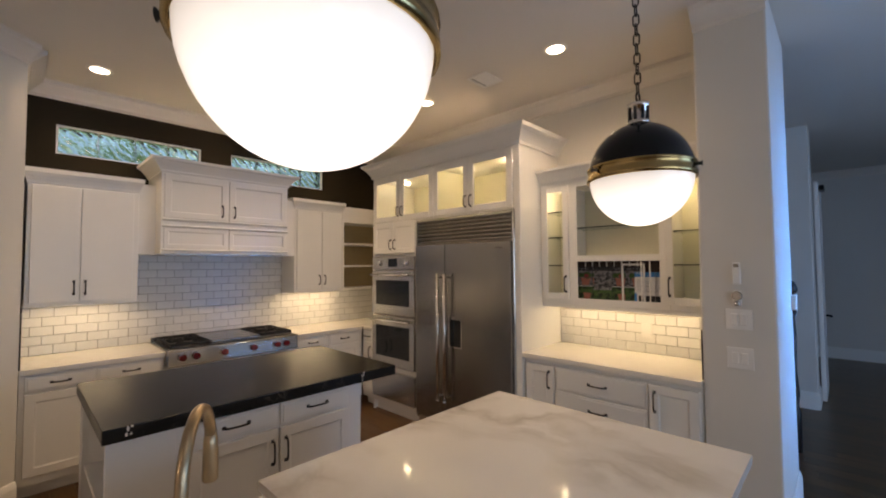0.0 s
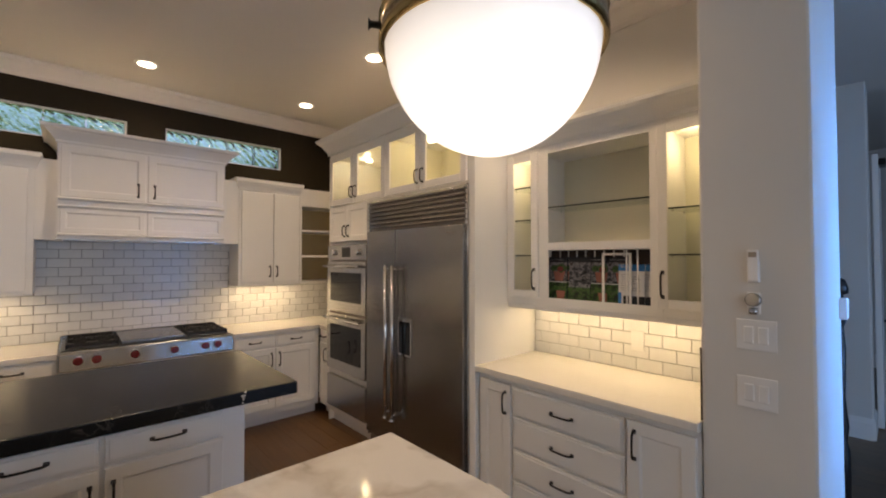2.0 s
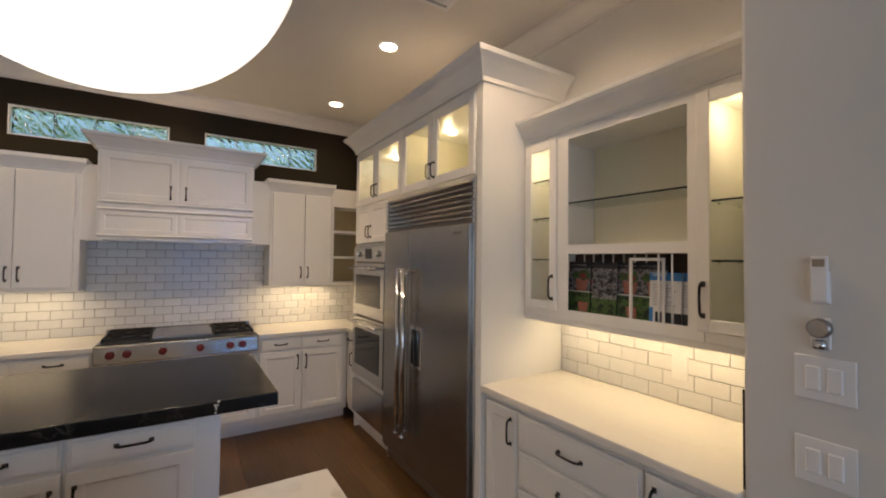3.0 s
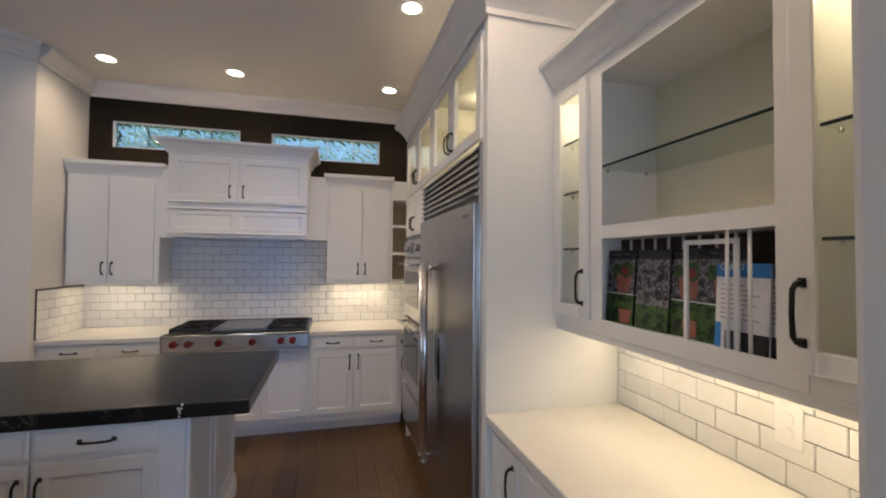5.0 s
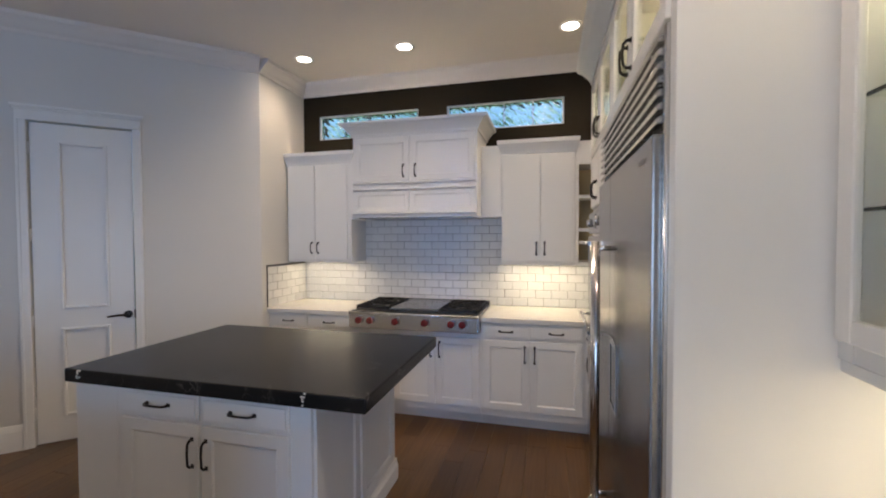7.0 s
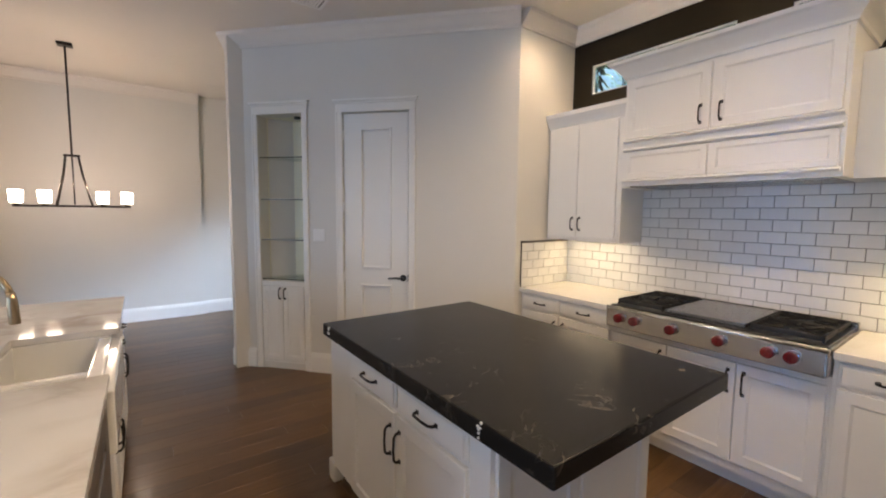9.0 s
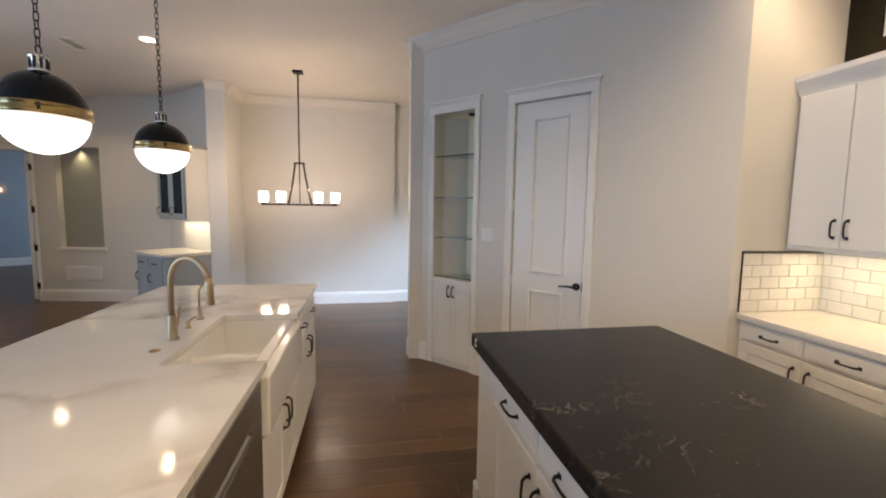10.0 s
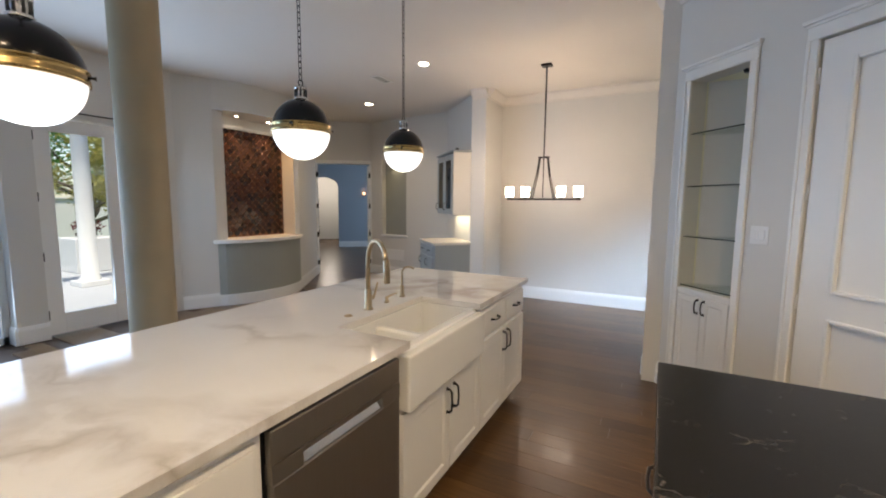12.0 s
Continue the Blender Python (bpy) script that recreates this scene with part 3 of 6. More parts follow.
for p, q in (((WX0, NORTH), (WX1, NORTH)), ((WX0, 4.70), (WX0, NORTH)), (BE, A), ((4.05, NORTH), (4.05, 1.245)), ((DX, 0.53), (DX, 2.84)), ((-3.40, 0.53), (DX, 0.53)),
             ((-3.40, 0.28), (-3.40, 0.53)), ((BE[0], 4.8), BE), ((10.3, 3.2), (10.3, -2.95)), ((3.42, 1.245), (3.42, 0.88))):
    crown(p, q)
COLX, COLY = 0.735, -0.60
cbm = bmesh.new()
lathe(cbm, [(0.0, 0.0), (0.20, 0.0), (0.20, 0.10), (0.17, 0.14), (0.16, 0.18), (0.16, CEIL)], 32, COLX, COLY)
structure("column", cbm, PLASTER, "round plastered column with a rough beige finish", "column")


# ---- kitchen things ----
def base_cabinet(m, w, d, rows, label, h=0.875, toe=0.10, end=0.0, group="base cabinets", finish=CABINET):
    """rows: (kind, x0, z0, x1, z1, handle place) with kind door or drawer."""
    c = thing("base_cabinet", label, "cabinet", m, group)
    b = box(0, 0, toe, w, d, h)
    bx(b, 0.0, 0.07, 0, w, d, toe)
    part("body", b, finish, c)
    for kind, x0, z0, x1, z1, hd in rows:
        f = part(kind, shaker(x0, z0, x1, z1) if kind == "door" else raised(x0, z0, x1, z1), finish, c)
        if hd == "mid":
            pull(f, (x0 + x1) / 2, (z0 + z1) / 2, across=True, long=w > 0.9)
        elif hd == "l":
            pull(f, x0 + 0.035, z1 - 0.11, long=True)
        elif hd == "r":
            pull(f, x1 - 0.035, z1 - 0.11, long=True)
    return c


# along the north wall
Y = 4.79
base_cabinet(pose(0.524, Y, 0), 0.867, 0.60, [("drawer", 0.03, 0.75, 0.41, 0.862, "mid"), ("drawer", 0.425, 0.75, 0.855, 0.862, "mid"),
             ("door", 0.03, 0.16, 0.41, 0.735, "r"), ("door", 0.425, 0.16, 0.855, 0.735, "l")], "white painted base cabinet with two drawers beside the range")
base_cabinet(pose(1.393, Y, 0), 1.158, 0.60, [("door", 0.012, 0.16, 0.385, 0.735, "r"), ("door", 0.392, 0.16, 0.765, 0.735, "r"), ("door", 0.772, 0.16, 1.146, 0.735, "l")],
             "white painted base cabinet under the range top", h=0.78)
base_cabinet(pose(2.553, Y, 0), 0.845, 0.60, [("drawer", 0.018, 0.75, 0.39, 0.862, "mid"), ("drawer", 0.398, 0.75, 0.80, 0.862, "mid"),
             ("door", 0.018, 0.16, 0.39, 0.735, "r"), ("door", 0.398, 0.16, 0.80, 0.735, "l")], "white painted base cabinet with two drawers near the ovens")
base_cabinet(pose(3.42, 4.788, 0, 0, 0, -90), 0.225, 0.55, [("drawer", 0.02, 0.75, 0.205, 0.862, "mid"), ("door", 0.02, 0.16, 0.205, 0.735, "r")], "narrow white corner cabinet beside the ovens")
for x0, x1 in ((0.524, 1.392), (2.552, 4.04)):
    ct = box(x0, 4.755, 0.876, x1, 5.40, 0.916, 0.006, 2)
    if x1 > 4:
        bx(ct, 3.385, 4.565, 0.876, 4.04, 4.755, 0.916, 0.004)
    single("countertop", ct, QUARTZ, "cream stone countertop under the wall cabinets", "countertop")


def wall_cabinet(m, w, d, z0, z1, splits, label, cap=True, hz=None):
    c = thing("wall_cabinet", label, "cabinet", m, "wall cabinets")
    part("body", box(0, 0, z0, w, d, z1, 0.002), CABINET, c)
    for k, (a, b) in enumerate(zip(splits, splits[1:])):
        f = part("door", shaker(a + 0.003, z0 + 0.03, b - 0.003, z1 - 0.095, rail=0.05, flat=True), CABINET, c)
        pull(f, b - 0.035 if k % 2 == 0 else a + 0.035, z0 + 0.14)
    if cap:
        part("cap_moulding", flare(bmesh.new(), 0, 0, w, d, z1 + 0.001, [(0.001, -0.085), (0.006, -0.084), (0.009, -0.062), (0.017, -0.035), (0.028, -0.010), (0.034, 0.002), (0.036, 0.035)]), CABINET, c)
    return c


wall_cabinet(pose(0.540, 5.08, 0), 0.70, 0.325, 1.333, 2.375, [0.02, 0.315, 0.665], "white painted wall cabinet with two doors")
wall_cabinet(pose(2.687, 5.08, 0), 0.62, 0.325, 1.333, 2.375, [0.02, 0.335, 0.60], "white painted wall cabinet with two doors")
# open corner shelves
cs = thing("corner_shelf", "white open corner shelf with tan lined compartments", "shelf", pose(3.31, 5.08, 0), "wall cabinets")
part("side_panel", box(0.0, 0, 1.333, 0.025, 0.325, 2.375), CABINET, cs)
part("side_panel", box(0.70, 0, 1.333, 0.735, 0.325, 2.375), CABINET, cs)
for z in (1.333, 1.62, 1.90, 2.18):
    part("shelf", box(0.025, 0, z, 0.70, 0.325, z + 0.024), CABINET, cs)
part("top_panel", box(0.025, 0, 2.204, 0.70, 0.325, 2.375), CABINET, cs)
part("back", box(0.025, 0.312, 1.357, 0.70, 0.325, 2.18), TAN, cs, "tan painted shelf back")

# hood
hood = thing("range_hood", "white panelled wooden range hood with flared crown over the range", "range hood", pose(1.365, 4.88, 0))
b = box(0, 0, 1.765, 1.14, 0.525, 2.49)
bx(b, -0.004, -0.012, 1.75, 1.144, 0.525, 1.778, 0.005, 2)
part("body", b, CABINET, hood)
part("underside", box(0.04, 0.03, 1.744, 1.10, 0.50, 1.752), STEEL, hood, "brushed steel hood liner")
part("crown_moulding", flare(bmesh.new(), 0, 0, 1.14, 0.525, 2.475, [(0.0, 0), (0.012, 0.002), (0.016, 0.02), (0.035, 0.045), (0.07, 0.085), (0.092, 0.095), (0.098, 0.115)]), CABINET, hood)
for x0, x1, hx in ((0.02, 0.538, 0.49), (0.556, 1.12, 0.60)):
    f = part("door", shaker(x0, 2.072, x1, 2.455, rail=0.05), CABINET, hood)
    pull(f, hx, 2.16)
    part("panel", shaker(x0, 1.80, x1, 1.983, rail=0.034), CABINET, hood)
for x0, x1 in ((0.008, 0.548), (0.552, 1.132)):
    for z in (2.044, 1.985, 1.772):
        part("rail_moulding", moulding(bmesh.new(), x0, x1, [(0, z), (-0.024, z + 0.002), (-0.036, z + 0.010), (-0.036, z + 0.016), (-0.022, z + 0.024), (0, z + 0.026)]), CABINET, hood)
part("filler", box(-0.125, 0.20, 1.75, -0.001, 0.52, 2.375), CABINET, hood)
part("filler", box(1.141, 0.20, 1.75, 1.321, 0.52, 2.375), CABINET, hood)

# range top
rg = thing("cooking_range", "stainless steel range top with red knobs and a griddle", "range", pose(1.396, 4.70, 0))
RW = 1.152
b = box(0, 0.0, 0.787, RW, 0.05, 0.925, 0.012, 3)
bx(b, 0.0, 0.05, 0.79, RW, 0.66, 0.925)
part("body", b, STEELH, rg)
part("front_rail", tube(bmesh.new(), [(0.0, 0.016, 0.914), (RW, 0.016, 0.914)], 0.017, 12), STEELH, rg)
part("back_guard", box(0, 0.63, 0.925, RW, 0.66, 0.965, 0.004), STEELH, rg)
part("burner_tray", box(0.012, 0.036, 0.925, RW - 0.012, 0.63, 0.936, 0.003), BLACK, rg)
part("griddle", box(0.36, 0.075, 0.934, 0.79, 0.62, 0.962, 0.006, 2), STEEL, rg, "flat steel griddle plate")
for gx0, gx1 in ((0.035, 0.345), (0.81, 1.12)):
    for gy0, gy1 in ((0.085, 0.345), (0.355, 0.615)):
        g = bmesh.new()
        for a in (gx0, gx1 - 0.012):
            bx(g, a, gy0, 0.945, a + 0.012, gy1, 0.972, 0.003)
        for a in (gy0, gy1 - 0.012):
            bx(g, gx0, a, 0.945, gx1, a + 0.012, 0.972, 0.003)
        cx, cy = (gx0 + gx1) / 2, (gy0 + gy1) / 2
        for ang in range(8):
            c, s = math.cos(ang * math.pi / 4), math.sin(ang * math.pi / 4)
            tube(g, [(cx + 0.05 * c, cy + 0.05 * s, 0.966), (cx + 0.15 * c * (0.85 if ang % 2 == 0 else 1), cy + 0.125 * s, 0.966)], 0.006, 6)
        for a in (gx0, gx1 - 0.012):
            for e in (gy0, gy1 - 0.012):
                bx(g, a, e, 0.934, a + 0.012, e + 0.012, 0.946)
        part("grate", g, IRON, rg, "black cast iron grate")
        part("burner", lathe(bmesh.new(), [(0, 0.955), (0.03, 0.955), (0.042, 0.948), (0.045, 0.934)], 16, cx, cy), IRON, rg)
for kx in (0.105, 0.21, 0.44, 0.70, 0.925, 1.02):
    k = part("knob", tube(bmesh.new(), [(kx, -0.002, 0.86), (kx, -0.014, 0.86)], 0.037, 20), CHROME, rg, "steel knob bezel")
    kb = tube(bmesh.new(), [(kx, -0.013, 0.86), (kx, -0.03, 0.86), (kx, -0.038, 0.86), (kx, -0.042, 0.86)], [0.031, 0.031, 0.029, 0.024], 20)
    bx(kb, kx - 0.006, -0.048, 0.838, kx + 0.006, -0.036, 0.882, 0.003)
    part("grip", kb, RED, k, "glossy red knob")

# tall block: panel, refrigerator, ovens
TALL = pose(3.40, 4.553, 0, 0, 0, -90)     # x runs towards the pier, y into the wall
tc = thing("tall_cabinet", "white tall cabinet with lit glass doors above the ovens and refrigerator", "cabinet", TALL)
D, W0, W1, W2 = 0.645, 0.735, 0.765, 1.98
part("side_panel", box(0, 0, 0, 0.018, D, 2.66), CABINET, tc)
part("side_panel", box(W0 + 0.004, 0.02, 0, W1 - 0.002, D, 2.12), CABINET, tc)
part("side_panel", box(W2, -0.012, 0, 2.032, D, 2.66, 0.002), CABINET, tc)
part("shelf", box(0.018, 0.02, 2.108, W2, D, 2.128), CABINET, tc)
part("top_rail", box(0.018, 0, 2.61, W2, D, 2.66), CABINET, tc)
part("rail", box(0.018, 0.0, 0.10, W0 + 0.004, 0.03, 0.165), CABINET, tc)
part("rail", box(0.018, 0.0, 0.475, W0 + 0.004, 0.03, 0.525), CABINET, tc)
part("plinth", box(0.018, 0.05, 0.0, W0, D, 0.10), CABINET, tc)
part("shelf", box(0.018, 0.02, 1.735, W0 + 0.004, D, 1.76), CABINET, tc)
for a in (0.018, 0.475, 0.998, 1.462, W2 - 0.022):
    part("stile", box(a, 0.0, 2.128, a + 0.022, 0.02, 2.61), CABINET, tc)
part("back", box(0.018, D - 0.02, 2.13, W2, D - 0.004, 2.61), INSIDE, tc, "cream lit cabinet lining")
part("divider", box(0.985, 0.02, 2.13, 1.003, D - 0.02, 2.61), INSIDE, tc)
part("crown_moulding", flare(bmesh.new(), 0, -0.012, 2.032, D, 2.645, [(0, 0), (0.01, 0.0), (0.014, 0.025), (0.03, 0.05), (0.065, 0.10), (0.095, 0.125), (0.105, 0.15)]), CABINET, tc)
SP = [0.022, 0.50, 1.012, 1.476, 1.962]
for k in range(4):
    x0, x1 = SP[k] + 0.003, SP[k + 1] - 0.003
    f = bmesh.new()
    z0, z1, r = 2.122, 2.618, 0.058
    for q in ((x0, z0, x0 + r, z1), (x1 - r, z0, x1, z1), (x0 + r, z0, x1 - r, z0 + r), (x0 + r, z1 - r, x1 - r, z1)):
        bx(f, q[0], -0.02, q[1], q[2], 0, q[3], 0.003)
    dr = part("glass_door", f, CABINET, tc)
    pane = part("pane", box(x0 + r, -0.010, z0 + r, x1 - r, -0.006, z1 - r), SEEDED, dr, "seeded glass pane")
    pane.visible_shadow = False
    pull(dr, x1 - 0.03 if k % 2 == 0 else x0 + 0.03, 2.225)
    part("puck_light", lathe(bmesh.new(), [(0, 2.592), (0.03, 2.592), (0.034, 2.608)], 14, (x0 + x1) / 2, 0.3), LIT, tc, "small glowing puck light")
for x0, x1, hx in ((0.03, 0.376, 0.345), (0.382, 0.735, 0.415)):
    f = part("door", shaker(x0, 1.768, x1, 2.105, rail=0.05), CABINET, tc)
    pull(f, hx, 1.865)

fr = thing("refrigerator", "built-in stainless steel refrigerator with grille and long handles", "refrigerator", TALL @ pose(W1, 0, 0))
FW, FS = 1.212, 0.43
part("body", box(0, 0.01, 0.02, FW, 0.62, 2.10), DARKSTEEL, fr)
part("trim_frame", box(0, -0.018, 0.10, 0.012, 0.012, 2.10), CHROME, fr)
part("trim_frame", box(FW - 0.022, -0.022, 0.10, FW, 0.012, 2.105, 0.003), CHROME, fr)
part("freezer_door", box(0.014, -0.045, 0.14, FS - 0.003, 0.008, 1.835, 0.006, 2), STEEL, fr, "narrow stainless steel door")
part("fridge_door", box(FS + 0.003, -0.045, 0.14, FW - 0.024, 0.008, 1.835, 0.006, 2), STEEL, fr, "wide stainless steel door")
part("toe_grille", box(0.014, 0.02, 0.02, FW - 0.024, 0.03, 0.13), BLACK, fr)
g = box(0.014, 0.0, 1.848, FW - 0.024, 0.012, 2.10)
part("grille_backing", g, DARKSTEEL, fr)
for k in range(7):
    z = 1.862 + k * 0.0345
    sl = bmesh.new()
    moulding(sl, 0.014, FW - 0.024, [(0.0, z), (-0.034, z), (-0.040, z + 0.004), (-0.036, z + 0.012), (0.0, z + 0.030)])
    part("grille_slat", sl, STEELH, fr)
for hx in (FS - 0.045, FS + 0.045):
    h = part("handle", tube(bmesh.new(), [(hx, -0.105, 0.37), (hx, -0.105, 1.55)], 0.0155, 14), CHROME, fr, "long round steel bar handle")
    for z in (0.40, 1.52):
        part("handle_post", tube(bmesh.new(), [(hx, -0.105, z), (hx, -0.045, z)], 0.011, 10), CHROME, h)
    part("handle_cap", tube(bmesh.new(), [(hx, -0.105, 0.345), (hx, -0.105, 0.372)], 0.0185, 14), CHROME, h)
dp = part("dispenser", bx(bx(bx(box(0.475, -0.052, 0.86, 0.49, -0.044, 1.15, 0.002), 0.632, -0.052, 0.86, 0.647, -0.044, 1.15, 0.002), 0.49, -0.052, 0.86, 0.632, -0.044, 0.875, 0.002), 0.49, -0.052, 1.12, 0.632, -0.044, 1.15, 0.002), CHROME, fr, "steel framed water dispenser")
part("recess", box(0.49, -0.048, 0.875, 0.632, -0.0455, 1.12), OVENGLASS, dp)
part("name_plate", box(1.03, -0.0475, 1.775, 1.11, -0.0452, 1.787), DARKSTEEL, fr)

ov = thing("double_oven", "stainless steel double wall oven with black glass doors", "oven", TALL @ pose(0.02, 0, 0))
OW = 0.716
part("body", box(0, 0.0, 0.53, OW, 0.58, 1.733), DARKSTEEL, ov)
part("control_panel", box(0, -0.03, 1.59, OW, 0.004, 1.733, 0.004), STEELH, ov)
part("display", box(0.29, -0.0325, 1.62, 0.44, -0.0302, 1.71), OVENGLASS, ov, "black oven display")
for kx in (0.14, 0.585):
    part("knob", tube(bmesh.new(), [(kx, -0.03, 1.662), (kx, -0.055, 1.662), (kx, -0.058, 1.662)], [0.028, 0.026, 0.02], 18), CHROME, ov)
for z0, z1 in ((1.098, 1.578), (0.535, 1.078)):
    d = part("oven_door", box(0, -0.035, z0, OW, 0.004, z1, 0.005, 2), STEELH, ov)
    part("window", box(0.075, -0.038, z0 + 0.10, OW - 0.075, -0.0352, z1 - 0.105), OVENGLASS, d, "black glass oven window")
    part("handle", tube(bmesh.new(), [(0.03, -0.085, z1 - 0.045), (OW - 0.03, -0.085, z1 - 0.045)], 0.013, 12), CHROME, d)
    for kx in (0.06, OW - 0.06):
        part("handle_post", tube(bmesh.new(), [(kx, -0.085, z1 - 0.045), (kx, -0.035, z1 - 0.045)], 0.009, 8), CHROME, d)
wd = thing("warming_drawer", "stainless steel warming drawer below the ovens", "drawer", TALL @ pose(0.02, 0, 0))
part("front", box(0, -0.03, 0.17, OW, 0.03, 0.47, 0.005, 2), STEELH, wd)

# buffet in the recess
BUF = pose(3.43, 2.518, 0, 0, 0, -90)
BWID = 1.268
base_cabinet(BUF, BWID, 0.61, [("door", 0.02, 0.13, 0.262, 0.845, "r"), ("drawer", 0.275, 0.672, 0.945, 0.845, "mid"), ("drawer", 0.275, 0.482, 0.945, 0.66, "mid"),
             ("drawer", 0.275, 0.30, 0.945, 0.47, "mid"), ("drawer", 0.275, 0.12, 0.945, 0.288, "mid"), ("door", 0.96, 0.13, 1.25, 0.845, "l")],
             "white painted buffet base cabinet with drawers between two doors", h=0.876)
single("countertop", box(3.388, 1.250, 0.878, 4.045, 2.522, 0.918, 0.006, 2), QUARTZ, "cream stone buffet countertop", "countertop")
UB = pose(3.72, 2.518, 0, 0, 0, -90)
ub = thing("display_cabinet", "white wall cabinet with lit glass doors and open glass shelf", "cabinet", UB)
part("bottom_panel", box(0, 0.0, 1.30, BWID, 0.322, 1.345), CABINET, ub)
part("top_panel", box(0, 0.0, 2.285, BWID, 0.322, 2.33), CABINET, ub)
for x0, x1 in ((0, 0.018), (0.245, 0.263), (1.015, 1.033), (BWID - 0.018, BWID)):
    part("upright", box(x0, 0.0, 1.345, x1, 0.322, 2.285), CABINET, ub)
for x0, x1 in ((0, 0.045), (0.262, 0.332), (0.957, 1.02), (BWID - 0.035, BWID)):
    part("stile", box(x0, -0.004, 1.30, x1, 0.0, 2.33), CABINET, ub)
part("shelf", box(0.332, -0.004, 1.657, 0.957, 0.30, 1.705), CABINET, ub)
part("rail", box(0.332, -0.004, 1.30, 0.957, 0.0, 1.355), CABINET, ub)
part("rail", box(0.332, -0.004, 2.28, 0.957, 0.0, 2.33), CABINET, ub)
part("back", box(0.018, 0.305, 1.345, BWID - 0.018, 0.318, 2.285), INSIDE, ub, "cream cabinet lining")
part("crown_moulding", flare(bmesh.new(), 0.0, -0.004, BWID, 0.322, 2.33, [(0, 0), (0.008, 0.0), (0.012, 0.02), (0.03, 0.04), (0.06, 0.085), (0.08, 0.10), (0.085, 0.12)]), CABINET, ub)
part("light_rail", box(0.0, 0.0, 1.27, BWID, 0.02, 1.30, 0.003), CABINET, ub)
for x0, x1, left in ((0.02, 0.262, False), (1.0, 1.262, True)):
    f = bmesh.new()
    r, z0, z1 = 0.05, 1.345, 2.30
    for q in ((x0, z0, x0 + r, z1), (x1 - r, z0, x1, z1), (x0 + r, z0, x1 - r, z0 + r), (x0 + r, z1 - r, x1 - r, z1)):
        bx(f, q[0], -0.024, q[1], q[2], -0.004, q[3], 0.003)
    dr = part("glass_door", f, CABINET, ub)
    pane = part("pane", box(x0 + r, -0.016, z0 + r, x1 - r, -0.012, z1 - r), CLEAR, dr, "clear glass pane")
    pane.visible_shadow = False
    pull(dr, x0 + 0.025 if left else x1 - 0.025, 1.47, -0.024, long=True)
for x0, x1, z in ((0.265, 1.013, 1.93), (0.02, 0.243, 1.62), (0.02, 0.243, 1.86), (0.02, 0.243, 2.08), (1.035, 1.248, 1.62), (1.035, 1.248, 1.86)):
    sh = part("glass_shelf", box(x0, 0.022, z, x1, 0.30, z + 0.008), SHELFGLASS, ub, "green-edged glass shelf")
    sh.visible_shadow = False
    part("edge", box(x0, 0.018, z, x1, 0.022, z + 0.008), GLASSEDGE, sh)
    for px in (x0 + 0.004, x1 - 0.012):
        for py in (0.06, 0.24):
            part("shelf_pin", box(px, py, z - 0.010, px + 0.008, py + 0.012, z, 0.002), CHROME, sh)
for k in range(11):
    x = 0.345 + k * 0.06
    y = 0.012 if k in (8, 9) else 0.115
    part("rack_bar", tube(bmesh.new(), [(x, y, 1.345), (x, y, 1.657)], 0.0045, 8), TRIM, ub, "white rack rod")

part("rack_backing", box(0.265, 0.135, 1.346, 1.013, 0.145, 1.656), WALNUT, ub, "dark brown rack backing")

# ---- dark island ----
isl = thing("kitchen_island", "white painted kitchen island with panelled end", "kitchen island", pose(0.785, 2.96, 0))
IW, ID = 1.335, 0.97
b = box(0.27, 0, 0.10, IW, ID, 0.862)
bx(b, 0.05, 0.06, 0, IW - 0.02, ID - 0.05, 0.10)
part("body", b, CABINET, isl)
part("front_panel", box(0, 0, 0.10, 0.27, 0.022, 0.862, 0.002), CABINET, isl)
part("rear_panel", box(0, ID - 0.10, 0.10, 0.27, ID, 0.862, 0.002), CABINET, isl)
for z in (0.10, 0.46, 0.82):
    part("end_shelf", box(0.012, 0.022, z, 0.27, ID - 0.10, z + 0.022), CABINET, isl)
for x0, x1, hx in ((0.318, 0.765, 0.735), (0.782, 1.237, 0.812)):
    f = part("drawer", raised(x0, 0.730, x1, 0.852), CABINET, isl)
    pull(f, (x0 + x1) / 2, 0.796, across=True, long=True)
    f = part("door", shaker(x0, 0.125, x1, 0.715), CABINET, isl)
    pull(f, hx, 0.59, long=True)
for y0, y1 in ((0.02, 0.44), (0.46, 0.93)):
    ob = part("end_panel", shaker(y0, 0.135, y1, 0.85, t=0.014), CABINET, isl)
    ob.matrix_basis = pose(IW, 0, 0, 0, 0, 90)
ob = part("end_base", moulding(bmesh.new(), -0.005, ID, [(0, 0), (-0.024, 0), (-0.024, 0.085), (-0.016, 0.105), (-0.015, 0.13), (0, 0.13)]), CABINET, isl)
ob.matrix_basis = pose(IW, 0, 0, 0, 0, 90)
part("corner_foot", box(-0.03, -0.012, 0, 0.05, 0.05, 0.12, 0.012, 2), CABINET, isl)
sl = box(0.768, 2.92, 0.862, 2.390, 3.988, 0.928, 0.007, 2)
single("island_top", sl, GRANITE, "black granite island top with pale flecks and rough edge", "countertop")
for cx in (2.107, 0.865):
    cp = bmesh.new()
    for k in range(7):
        u, v = random.uniform(-0.012, 0.012), random.uniform(0.868, 0.924)
        tube(cp, [(cx + u, 2.9205, v), (cx + u + random.uniform(-0.006, 0.006), 2.9170, v + random.uniform(-0.008, 0.008))], [0.006, 0.003], 5)
    single("stone_chip", cp, QUARTZ, "pale crystal patch in the black stone edge", "stone chip")

